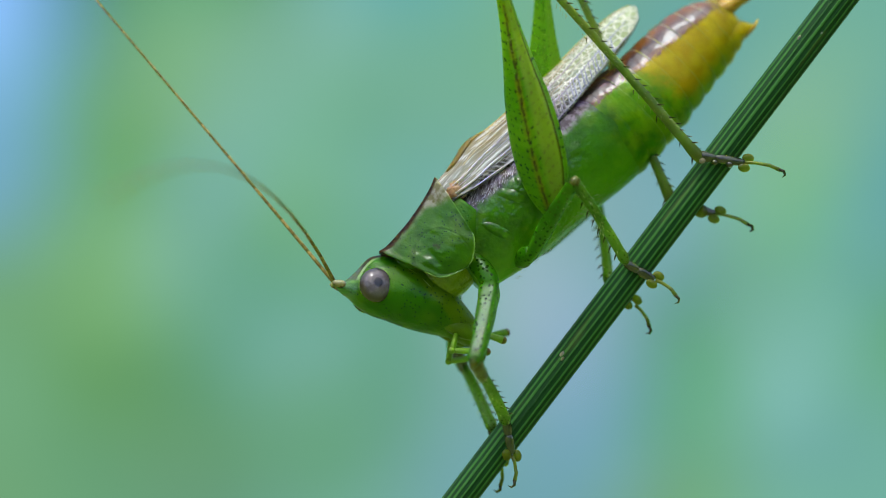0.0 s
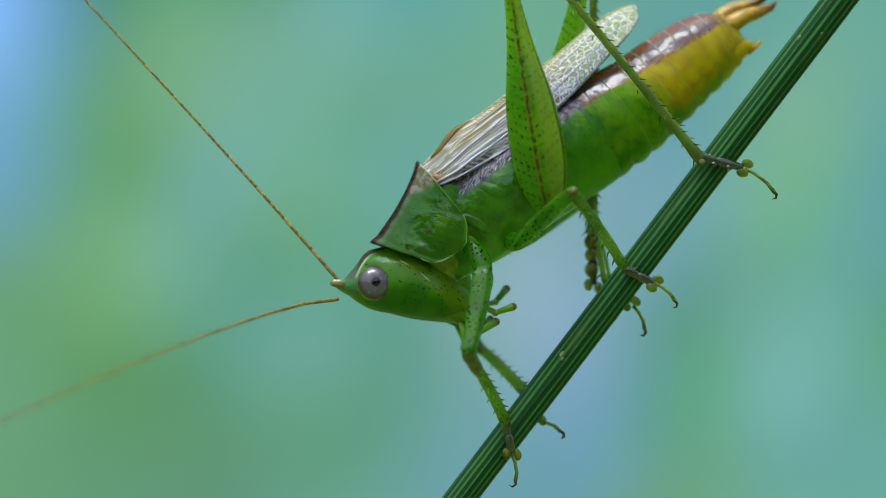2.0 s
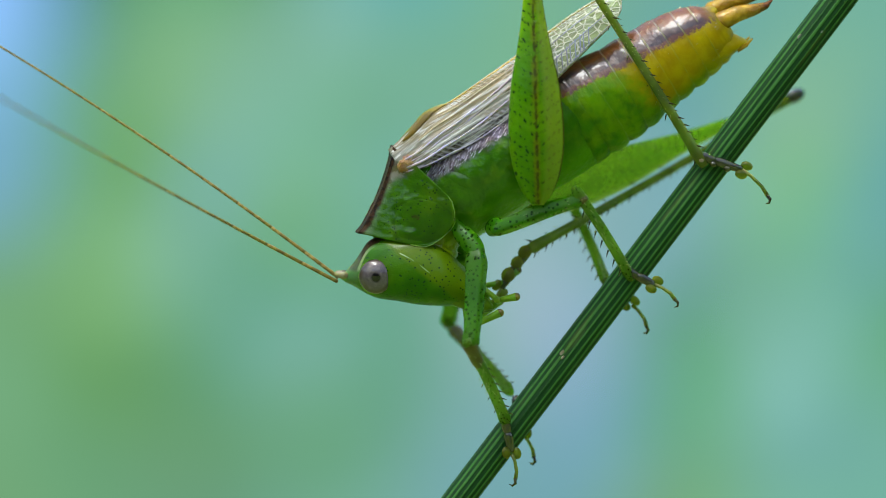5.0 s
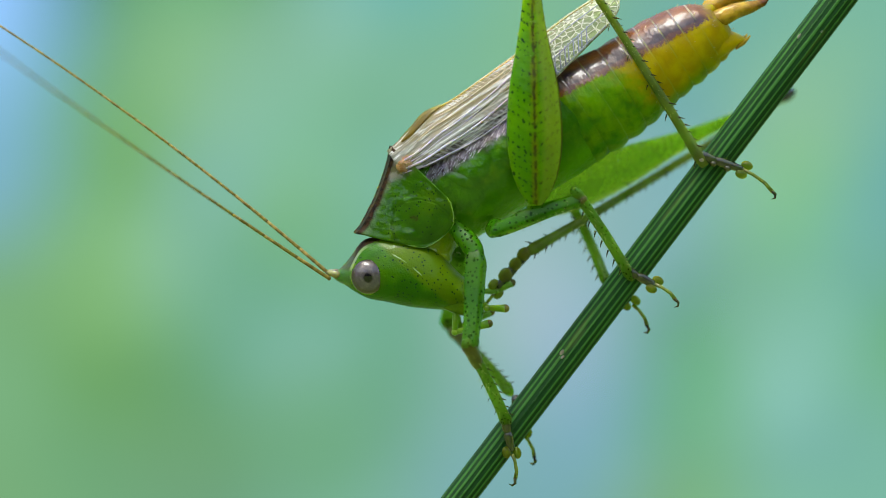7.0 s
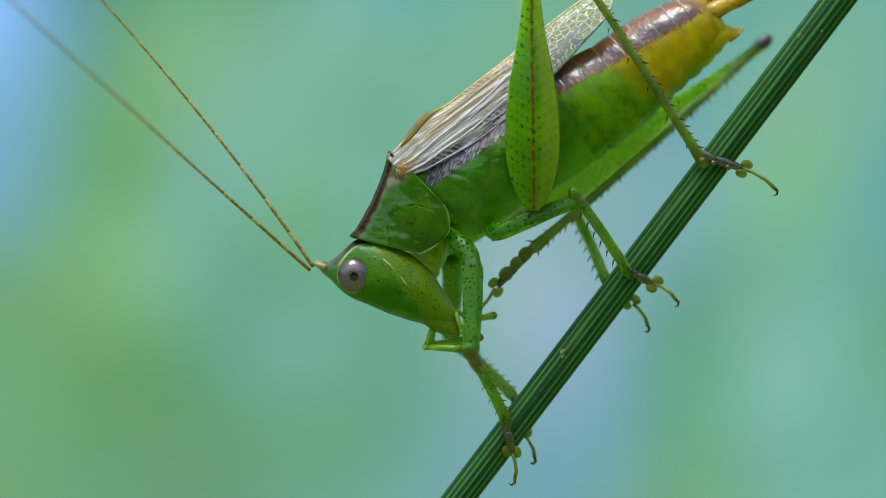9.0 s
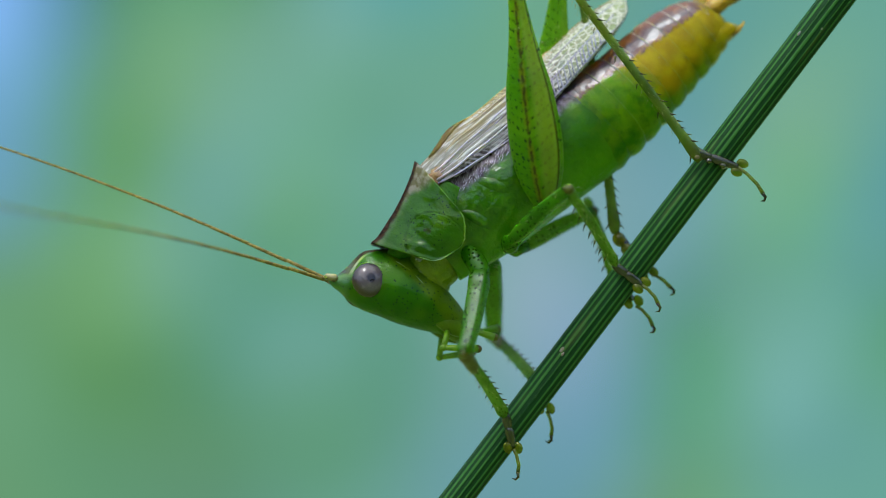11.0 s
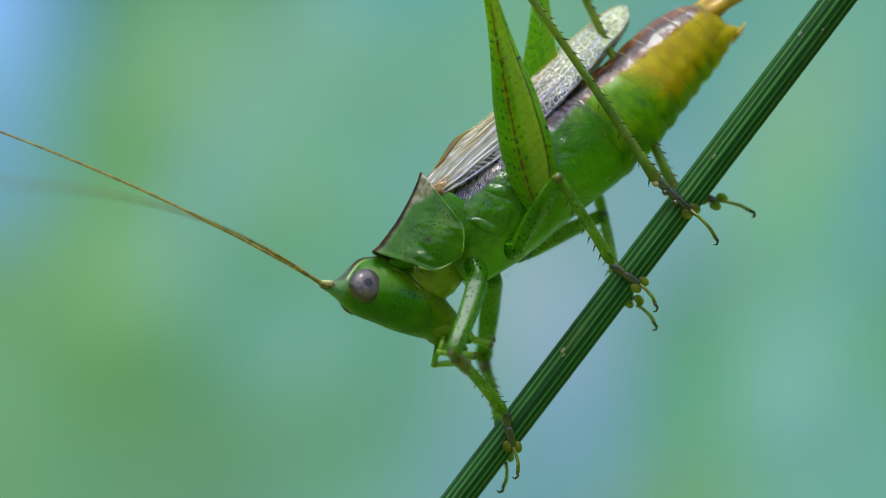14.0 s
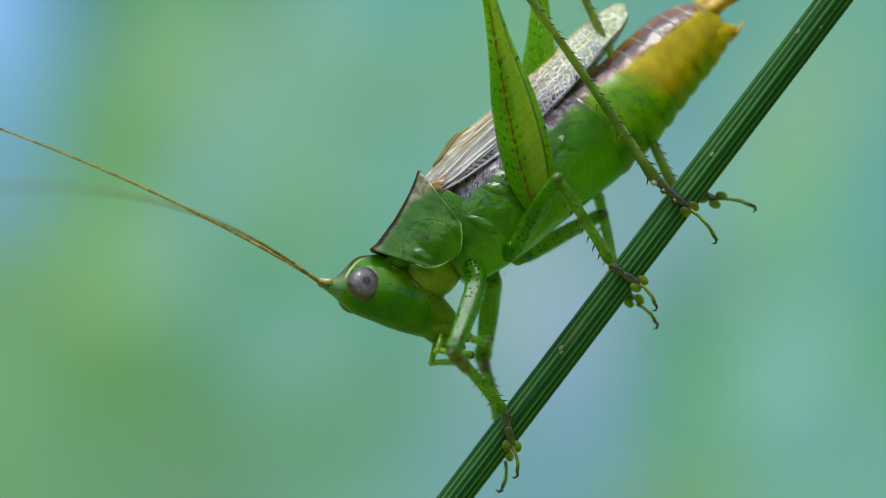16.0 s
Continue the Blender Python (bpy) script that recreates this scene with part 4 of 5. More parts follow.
def fuzz(name, spots, mat):
    """Many fine hairs as one mesh, from (root, direction, length)."""
    verts, faces = [], []
    for root, way, ln in spots:
        a, d = Vector(root), Vector(way).normalized()
        s = d.cross(Vector((0.2, 0.9, 0.3))).normalized() * 0.55
        q = d.cross(s)
        b = len(verts)
        verts += [tuple(a + s), tuple(a - s * 0.5 + q * 0.8), tuple(a - s * 0.5 - q * 0.8), tuple(a + d * ln)]
        faces += [(b, b + 1, b + 3), (b + 1, b + 2, b + 3), (b + 2, b, b + 3)]
    return mesh_of(name, verts, faces, mat)


def limb_fuzz(rows, count, seed, flat=0.9, ln=9):
    """Hair roots all round a leg piece."""
    rng = random.Random(seed)
    out = []
    for _ in range(count):
        x = rng.uniform(rows[1][0] + 4, rows[-2][0])
        r = float(np.interp(x, [q[0] for q in rows], [q[1] for q in rows]))
        a = rng.uniform(0, 2 * math.pi)
        n = (0.7, math.sin(a), math.cos(a))
        out.append(((x, r * flat * math.sin(a) * 0.96, r * math.cos(a) * 0.96), n, ln * rng.uniform(0.6, 1.2)))
    return out


def spine_mesh():
    return tube("spine", [(0, 0, 0), (0.45, 0, 0.5), (1, 0, 1)], [0.18, 0.13, 0.02], SPINE, 6)


def add_spines(leg, rows, mesh):
    """Spines from rows (x, side, radius, length): side +1 or -1 along z, leaning to the tip."""
    for x, side, r, ln, out in rows:
        m = Matrix.Translation((x * U, out * U, side * r * 0.8 * U)) @ Matrix.Diagonal((ln, ln, side * ln, 1))
        part("spine", mesh, leg, "", m)


LENGTH = {"fore": (168, 186), "mid": (152, 192), "hind": (525, 590)}
FOOTLEN = {"fore": (60, 46), "mid": (58, 46), "hind": (88, 66)}


def build_legs():
    spike = spine_mesh()
    for kind in ("fore", "mid", "hind"):
        lf, lt = LENGTH[kind]
        k, c = FOOTLEN[kind]
        if kind == "hind":
            femur = limb("femur", [(-14, 10), (0, 21), (30, 36), (70, 45.5), (110, 48.5), (160, 46), (205, 41), (250, 32), (300, 23), (350, 16.5), (420, 11), (470, 9.5), (505, 10.5), (525, 10.5), (534, 6)], FEMUR, 0.66, 56, 56, 0, 0.0, 0.2)
            tibia = limb("tibia", [(-8, 8), (0, 11), (20, 9), (60, 7.2), (180, 7), (300, 7.2), (400, 7.6), (480, 8.2), (550, 9.5), (576, 11), (590, 7)], SHIN, 0.9, 12, 40, 4)
        elif kind == "mid":
            femur = limb("femur", [(-16, 7), (0, 11), (35, 13.5), (85, 13), (130, 11), (148, 10.5), (156, 6)], LEG, 0.92, 40, 28, 3, box=4, turn=20)
            tibia = limb("tibia", [(-8, 6), (0, 10), (16, 9.5), (50, 9.2), (100, 9), (160, 9), (186, 8.5), (194, 5)], TIBIA, 0.9, 16, 28, 3)
        else:
            femur = limb("femur", [(-10, 10), (0, 14.8), (45, 16.6), (100, 15.2), (145, 13.2), (166, 12.6), (174, 7)], LEG, 0.95, 40, 28, 2, box=5, turn=-20)
            tibia = limb("tibia", [(-8, 7), (0, 11.5), (14, 11.5), (40, 9.6), (100, 9.8), (155, 9.8), (182, 9.4), (190, 5)], TIBIA, 0.9, 16, 28, 3)
        shin_fuzz = fuzz("hairs", limb_fuzz([(0, 9), (10, 9.5), (lt - 20, 9), (lt, 8.5)] if kind != "hind" else [(0, 8), (20, 8), (lt - 60, 9), (lt, 11)], 90 if kind != "hind" else 200, 3, 0.9, 8), HAIR)
        thigh_fuzz = fuzz("hairs", limb_fuzz([(0, 12), (30, 14), (lf - 20, 11.5), (lf, 11)] if kind != "hind" else [(0, 20), (30, 36), (70, 45), (110, 48), (160, 46), (250, 32), (350, 16.5), (470, 9.5), (525, 10)], 80 if kind != "hind" else 220, 5, 0.85 if kind != "hind" else 0.62, 6), HAIR)
        knee = blob("knee", (0, 0, 0), (12, 10, 10), JOINT, 14, 9)
        dark_knee = blob("knee", (0, 0, 0), (21, 12, 15), KNEE, 14, 9)
        shank_top = limb("shank_top", [(-4, 7), (4, 12.2), (22, 12.2), (44, 10.8), (54, 8)], JOINT, 0.92, 14, 14, 1)
        heel = limb("foot_heel", [(-6, 5), (0, 7.5), (k * 0.22, 8.5), (k * 0.38, 6.5)], FOOT, 0.8, 12, 12, 0)
        sole = limb("foot_middle", [(k * 0.33, 5), (k * 0.45, 7.8), (k * 0.7, 7.8), (k * 0.96, 6)], FOOT, 0.8, 12, 12, 0)
        padm = blob("foot_pad", (k, 0, 0), (11, 5.5, 8), PAD, 14, 9)
        clawm = tube("claw_joint", [(0, 0, 0), (c * 0.3, 0, 3), (c * 0.7, 0, 3), (c, 0, -2)], [3.6, 3.1, 3.4, 3.9], CLAW, 8)
        hookm = tube("claw", [(c - 2, 0, -2), (c + 7, 0, -3), (c + 10, 0, -9), (c + 6, 0, -14)], [3, 2.6, 1.8, 0.4], SPINE, 6)
        for side in ("near", "far"):
            tag = side + " " + kind
            s = -1 if side == "near" else 1
            name = {"fore": "foreleg", "mid": "middle_leg", "hind": "hind_leg"}[kind]
            if kind == "hind" and side == "far":
                femur = femur.copy()
                femur.materials.clear()
                femur.materials.append(FAR_FEMUR)
            f = part(name + "_femur", femur, katydid, "long swollen green hind thigh with dotted rows" if kind == "hind" else "speckled green thigh")
            t = part(name + "_tibia", tibia, katydid, "slender olive shin with dark spines" if kind == "hind" else "speckled green shin with short spines")
            part("knee", dark_knee if kind == "hind" else knee, f, "dark blue-brown knee" if kind == "hind" else "brownish green knee", Matrix.Translation((lf * U, 0, 0)))
            if kind == "fore":
                part("shin_top", shank_top, t, "brown-mottled upper shin")
            if kind == "hind":
                rows = [(70 + i * 15, 1, 7.5, 8.5 + 1.5 * (i % 3), -4 + 5 * (i % 2)) for i in range(34)]
                rows += [(290 + i * 62, -1, 8, 7 + 2 * (i % 2), 2) for i in range(5)] + [(572, -1, 10, 11, -3), (574, 1, 10, 10, 3)]
            elif kind == "mid":
                rows = [(40 + i * 21, -1, 9, 10, 1) for i in range(7)] + [(70 + i * 34, 1, 9, 6, -2) for i in range(4)]
            else:
                rows = [(62 + i * 17, 1, 9.5, 11, 1) for i in range(7)] + [(90 + i * 30, -1, 9.5, 6, 0) for i in range(3)]
            add_spines(t, rows, spike)
            part("hairs", shin_fuzz, t)
            part("hairs", thigh_fuzz, f)
            foot = new(name + "_foot")
            foot.parent = katydid
            part("foot_heel", heel, foot, "dark shining foot joint")
            part("foot_middle", sole, foot)
            for q in (-1, 1):
                part("foot_pad", padm, foot, "amber foot pad", Matrix.Translation(((3 if q > 0 else -3) * U, q * 3 * U, q * 9 * U)))
            if kind == "hind":
                for q, r in ((0.1, 9), (0.36, 8.5), (0.66, 9.5)):
                    z, r = (-7, r * 0.75) if side == "near" else (-3, r * 1.55)
                    skin_of = PAD if side == "far" else LOBE if q < 0.2 else FOOT
                    part("foot_pad", blob("foot_pad", (k * q, -2, z), (r, 9, r * 0.85), skin_of, 12, 7), foot, "small grey-olive foot pad")
            claw = part(name + "_claw", clawm, katydid, "thin olive end joint with hooked claws")
            for q in (-1, 1):
                part("claw", hookm, claw, "", pose(0, q * 2.5 * U, 0, 0, 0, q * 5))
            if kind != "hind":
                hip = limb("hip", [(-30, 8), (-12, 13), (4, 17), (25, 18), (50, 16), (62, 12)] if kind == "fore" else [(-20, 8), (-6, 14), (6, 17), (18, 17), (36, 13)], LEG, 0.85, 16, 18, 3)
                PARTS[tag + " hip"] = part(name + "_hip", hip, katydid)
            PARTS[tag + " femur"], PARTS[tag + " tibia"], PARTS[tag + " foot"], PARTS[tag + " claw"] = f, t, foot, claw


FEELER_STEP, FEELER_COUNT = 74, 16


def build_antennae():
    for side in ("near", "far"):
        for i in range(FEELER_COUNT):
            r0, r1 = 1.8 + 1.8 * (1 - i / 16) ** 3, 1.8 + 1.8 * (1 - (i + 1) / 16) ** 3
            ends = [(q * FEELER_STEP, 0, 0) for q in (-0.01, 0.0, 0.5, 1.0, 1.01)]
            me = tube("antenna_piece", ends, [r0 * 0.8, r0, (r0 + r1) / 2, r1, r1 * 0.8], ANTENNA, 8)
            PARTS[side + " antenna " + str(i)] = part("antenna_piece", me, katydid)


# ---- what moves: tracks of (seconds, across, down, ...) in u over the field of view ----
STOPS = [0, 0.2, 0.4, 0.5, 0.6, 0.7, 0.8, 0.9, 1, 1.1, 1.2, 1.35, 1.5, 1.6, 1.7, 1.8, 1.9, 2, 2.25, 2.5, 2.8, 3, 3.25, 3.5, 4, 4.2, 4.9, 5.6, 6.3, 6.5, 7, 7.25, 7.5, 8, 8.5, 9, 9.2, 9.7, 10.2, 10.7,
        11.3, 11.5, 12, 12.1, 12.3, 12.5, 13, 13.5, 14, 14.5, 15, 15.5, 16]

# rear tip of the back plate: across, down, depth; then body pitch, roll, yaw
BODY = [(0, 775, 318, 5, 40.4, -12, 15), (0.4, 768, 316, 5, 40, -12, 15), (0.5, 775, 340, 5, 39.5, 20, 8), (0.6, 768, 311, 5, 40, -10, 15), (1, 766, 310, 5, 40.4, -10, 15), (1.5, 764, 312, 5, 40.4, -10, 15),
        (2, 743, 287, 0, 36, -4, 10), (2.5, 721, 277, -5, 34.8, 4, 5), (3, 697, 262, -10, 32.7, 9, 0), (3.5, 700, 262, -10, 33, 9, 0), (4, 700, 259, -10, 33, 9, 0), (6.5, 698, 260, -10, 33.8, 9, 0),
        (7, 697, 260, -10, 33.8, 9, 0), (7.5, 695, 273, -10, 35.3, 8, 2), (8, 694, 273, -10, 35.7, 8, 2), (8.5, 695, 273, -10, 35.8, 7, 2), (9.2, 695, 268, -10, 36, 7, 2), (11.3, 748, 294, 5, 38.8, -13, 15),
        (11.5, 752, 300, 5, 39.2, -15, 15), (12, 752, 307, 5, 39.8, -16, 15), (15.5, 750, 310, 5, 39.6, -16, 15), (16, 747, 305, 5, 39.6, -16, 15)]
# pitch of the back plate along its own line
PLATE = [(0, 53), (0.4, 54), (0.5, 60), (0.6, 54.5), (1.5, 54.8), (2, 60), (2.5, 64), (3, 67.3), (4, 68), (7, 67.5), (8, 67.5), (9.2, 65), (11.3, 61), (12, 58.5), (16, 58.5)]
# the eye: across, down; then the slope of the face, roll, yaw
SKULL = [(0, 666, 505, -15.5, -18, 8), (0.4, 662, 506, -15.5, -18, 8), (0.5, 702, 570, -11, 11, 4), (0.6, 664, 505, -15.5, -17, 8), (1, 660, 502, -15.5, -18, 8), (1.5, 658, 504, -15.5, -18, 8), (2, 663, 501, -9, -8, 6),
         (2.5, 667, 498, -7, 2, 2), (3, 669, 494, -4, 6, 0), (3.5, 674, 494, -4, 6, 0), (4.2, 674, 490, -4, 6, 0), (6.3, 654, 490, -7, 6, 0), (7, 652, 490, -7.6, 6, 0), (7.5, 645, 495, -17, 5, 0), (8, 642, 495, -18, 5, 0),
         (8.5, 634, 493, -19, 5, 0), (9.2, 625, 486, -19.6, 5, 0), (11.3, 656, 499, -16.5, -19, 10), (12, 649, 506, -17, -20, 10), (15.5, 646, 506, -17, -20, 10), (16, 644, 503, -17, -20, 10)]
# bend of the abdomen against the thorax
BEND = [(0, 4.5), (0.5, 3), (1.5, 4), (2, 1.5), (2.5, 0), (3, -0.5), (9.2, 0), (11.3, 4.5), (16, 4.5)]

# how far the trunk sinks below the back plate
# how far the abdomen is drawn into the thorax
DRAWN = [(0, 9), (2, 9), (2.5, 0), (9.2, 0), (11.3, 20), (16, 20)]
DROP = [(0, 4), (0.5, 4), (1.5, 5), (2, 8), (2.5, 2), (3, 0), (9.2, 0), (11.3, 10), (16, 11)]

# twist of the near hind thigh about its own line
TWIST = [(0, -24), (0.4, -24), (0.5, 4), (0.6, -20), (1.5, -20), (2, -10), (2.5, -3), (3, 0), (9.2, 0), (11.3, -24), (12, -28), (16, -28)]

# twist of the far hind thigh: stretched back, it shows its narrow side
FAR_TWIST = [(0, 0), (1.75, 0), (2.5, 35), (3, 62), (9.2, 62), (10.2, 40), (10.7, 15), (11.3, 0), (16, 0)]

# how far the mouth feelers stretch out
STRETCH = [(0, 0.5), (0.4, 0.4), (0.5, 0.0), (0.6, 0.8), (0.7, 1), (1, 0.9), (1.5, 0.8), (2, 1.1), (2.5, 1.1), (2.8, 1), (3, 0.95), (3.5, 0.95), (4.2, 0.95), (6.3, 0.8), (7, 0.7), (8, 0.58), (9.2, 0.58), (11.3, 0.52), (12, 0.5), (16, 0.4)]

# joints of the legs: hip, knee, ankle, pad, claw tip; the hip and ankle with their depth
LEGS = {
    "near fore": dict(
        root=[(0, 838, 455), (0.4, 838, 455), (0.5, 880, 480), (0.6, 838, 458), (1.5, 834, 455), (2, 828, 425), (3, 806, 402), (4.2, 808, 398), (7, 806, 400), (8, 806, 415), (9.2, 800, 415), (11.3, 832, 450), (16, 828, 465)],
        hip=[(0, 868, 505, -74), (0.4, 868, 508, -74), (0.5, 912, 548, -74), (0.6, 868, 508, -74), (1.5, 862, 504, -74), (2, 856, 478, -74), (2.5, 854, 468, -74), (3, 841, 452, -74), (4.2, 845, 450, -74), (7, 842, 452, -74), (8, 842, 462, -74), (9.2, 834, 464, -74), (11.3, 852, 490, -74), (11.5, 850, 492, -74), (16, 846, 496, -74)],
        knee=[(0, 840, 640), (0.4, 846, 644), (0.5, 908, 706), (0.6, 846, 650), (1, 843, 652), (1.5, 838, 650), (2, 828, 625), (2.5, 838, 632), (3, 832, 617), (4.2, 833, 612), (7, 831, 616), (8, 836, 625), (9.2, 832, 626), (11.3, 816, 622), (11.5, 803, 616), (12, 803, 625), (16, 800, 622)],
        ankle=[(0, 896, 748, -36), (3, 894, 746, -36), (9.2, 894, 742, -36), (11.3, 895, 735, -36), (16, 894, 732, -36)],
        pad=[(0, 906, 806, -26), (9.2, 906, 802, -26), (11.3, 908, 792, -26), (16, 906, 790, -26)],
        tip=[(0, 912, 848), (3, 914, 846), (9.2, 912, 842), (11.3, 918, 832), (16, 916, 830)]),
    "far fore": dict(
        root=[(0, 806, 445), (0.5, 850, 470), (0.6, 806, 448), (1.5, 804, 445), (2, 828, 425), (3, 806, 402), (9.2, 800, 415), (11.3, 850, 450), (16, 850, 465)],
        hip=[(0, 792, 470, 50), (0.5, 830, 510, 50), (0.6, 792, 470, 50), (1.5, 790, 470, 50), (2, 810, 460, 50), (3, 815, 450, 50), (7, 815, 450, 50), (9.2, 800, 455, 50), (11.3, 875, 470, 50), (12, 872, 490, 50), (16, 870, 490, 50)],
        knee=[(0, 806, 622), (0.5, 772, 618), (0.6, 805, 628), (1.75, 803, 630), (2, 830, 600), (2.25, 806, 590), (2.5, 798, 580), (3, 794, 572), (7, 792, 575), (8, 800, 600), (9.2, 796, 598), (11.3, 886, 598), (11.5, 892, 605), (11.8, 880, 620), (12, 856, 640), (16, 854, 640)],
        ankle=[(0, 870, 756, 32), (0.5, 866, 756, 32), (1.75, 868, 756, 32), (2, 925, 690, 36), (2.25, 915, 708, 34), (9.2, 911, 704, 32), (11.3, 948, 664, 32), (11.5, 950, 664, 32), (11.8, 915, 700, 36), (12, 884, 748, 32), (16, 882, 746, 32)],
        pad=[(0, 884, 815, 26), (1.75, 890, 812, 26), (2, 950, 745, 30), (2.25, 925, 770, 26), (9.2, 926, 768, 26), (11.3, 972, 722, 26), (11.5, 972, 720, 26), (11.8, 930, 760, 30), (12, 896, 818, 26), (16, 894, 816, 26)],
        tip=[(0, 887, 856), (0.5, 890, 848), (1.75, 893, 850), (2, 968, 752), (2.25, 940, 798), (9.2, 940, 794), (11.3, 980, 762), (11.5, 982, 758), (11.8, 940, 800), (12, 894, 858), (16, 892, 852)]),
    "near mid": dict(
        root=[(0, 925, 460), (0.5, 985, 455), (0.6, 920, 460), (1.5, 915, 455), (2, 905, 430), (3, 872, 402), (9.2, 872, 408), (11.3, 905, 440), (16, 900, 450)],
        hip=[(0, 945, 445, -72), (0.4, 945, 445, -72), (0.5, 1010, 450, -72), (0.6, 940, 448, -72), (1.5, 935, 450, -72), (2, 920, 430, -72), (2.5, 898, 418, -72), (3, 884, 408, -72), (4.2, 886, 405, -72), (7, 884, 407, -72), (9.2, 882, 415, -72), (11.3, 915, 425, -72), (12, 918, 438, -72), (16, 915, 436, -72)],
        knee=[(0, 1016, 324), (0.4, 1018, 330), (0.5, 1086, 392), (0.6, 1024, 346), (1, 1022, 346), (1.5, 1020, 344), (2, 1012, 342), (2.5, 1040, 354), (3, 1028, 356), (4.2, 1032, 354), (7, 1028, 354), (9.2, 1024, 356), (11.3, 996, 330), (11.5, 988, 318), (16, 985, 318)],
        ankle=[(0, 1110, 468, -36), (0.5, 1116, 486, -36), (0.6, 1108, 474, -36), (3, 1108, 480, -36), (9.2, 1108, 478, -36), (11.3, 1088, 472, -36), (16, 1084, 472, -36)],
        pad=[(0, 1160, 496, -24), (3, 1158, 505, -24), (9.2, 1158, 503, -24), (11.3, 1132, 505, -24), (16, 1130, 502, -24)],
        tip=[(0, 1194, 520), (0.5, 1190, 496), (0.7, 1180, 518), (3, 1186, 524), (9.2, 1190, 524), (11.3, 1158, 534), (16, 1158, 534)]),
    "far mid": dict(
        root=[(0, 930, 450), (0.5, 985, 455), (0.6, 925, 450), (2, 905, 430), (3, 880, 402), (9.2, 880, 405), (11.3, 915, 445), (16, 915, 455)],
        hip=[(0, 960, 440, 52), (0.5, 1000, 440, 52), (0.6, 950, 440, 52), (2, 930, 425, 52), (3, 890, 395, 52), (9.2, 890, 400, 52), (11.3, 935, 440, 52), (16, 935, 452, 52)],
        knee=[(0, 1058, 360), (0.5, 1050, 400), (0.6, 1040, 360), (1.5, 1038, 360), (2, 1040, 352), (2.5, 1030, 350), (3, 1012, 358), (9.2, 1012, 362), (11.3, 1056, 376), (11.5, 1068, 384), (16, 1066, 380)],
        ankle=[(0, 1076, 496, 34), (3, 1072, 500, 34), (9.2, 1072, 498, 34), (11.3, 1088, 488, 34), (16, 1086, 488, 34)],
        pad=[(0, 1124, 540, 24), (3, 1118, 542, 24), (9.2, 1120, 538, 24), (11.3, 1126, 542, 24), (16, 1126, 538, 24)],
        tip=[(0, 1148, 574), (0.5, 1132, 572), (3, 1140, 572), (9.2, 1144, 570), (11.3, 1150, 568), (16, 1154, 562)]),
    "near hind": dict(
        hip=[(0, 978, 372, -90), (0.4, 980, 374, -90), (0.5, 1006, 392, -90), (0.6, 982, 382, -90), (1.5, 980, 384, -90), (2, 970, 372, -90), (2.5, 966, 368, -90), (3, 950, 352, -90), (4.2, 954, 350, -90), (7, 948, 350, -90), (9.2, 944, 360, -90), (11.3, 965, 358, -90), (11.5, 962, 356, -90), (12, 960, 370, -90), (16, 954, 370, -90)],
        knee=[(0, 852, -172), (0.4, 852, -170), (0.5, 955, -165), (0.6, 872, -165), (1.5, 862, -165), (2, 876, -180), (2.5, 926, -190), (3, 938, -196), (9.2, 938, -200), (11.3, 878, -180), (11.5, 862, -178), (12, 848, -172), (12.1, 846, -172), (12.3, 830, -178), (16, 824, -178)],
        ankle=[(0, 1234, 276, -38), (3, 1234, 276, -38), (9.2, 1234, 272, -38), (11.3, 1226, 268, -38), (12.1, 1226, 270, -38), (12.2, 1190, 280, -44), (12.3, 1160, 312, -38), (13, 1160, 315, -38), (16, 1155, 312, -38)],
        pad=[(0, 1316, 288, -28), (0.5, 1324, 292, -28), (0.7, 1316, 292, -28), (2, 1318, 298, -28), (3, 1312, 302, -28), (7, 1314, 300, -28), (9.2, 1314, 298, -28), (11.3, 1304, 296, -28), (12.1, 1308, 288, -28), (12.2, 1260, 330, -34), (12.3, 1224, 372, -28), (13, 1222, 374, -28), (16, 1220, 370, -28)],
        tip=[(0, 1384, 300), (0.5, 1380, 316), (0.7, 1370, 326), (1, 1382, 318), (1.5, 1384, 312), (2, 1368, 336), (2.5, 1356, 344), (3, 1342, 350), (4, 1350, 346), (6.3, 1364, 338), (9.2, 1370, 330), (11.3, 1346, 340), (12, 1370, 312), (12.1, 1370, 312), (12.3, 1272, 424), (16, 1268, 420)]),
    "far hind": dict(
        hip=[(0, 970, 368, 58), (0.5, 1000, 390, 58), (0.6, 972, 372, 58), (2, 965, 360, 58), (3, 948, 356, 58), (9.2, 944, 366, 58), (11.3, 962, 352, 58), (16, 956, 362, 58)],
        knee=[(0, 955, -182), (0.4, 955, -182), (0.5, 930, -160), (0.6, 960, -182), (1.75, 962, -182), (2, 1050, -175), (2.5, 1190, -125), (2.8, 1310, -30), (3, 1377, 68), (3.5, 1386, 90), (4, 1410, 151), (4.2, 1420, 176), (6.3, 1406, 154), (7, 1400, 164), (7.5, 1358, 103), (8, 1368, 100), (8.5, 1361, 90), (9.2, 1356, 64), (9.7, 1330, -10), (10.2, 1210, -115), (10.7, 1050, -175), (11.3, 985, -195), (11.5, 980, -195), (12, 955, -190), (16, 955, -190)],
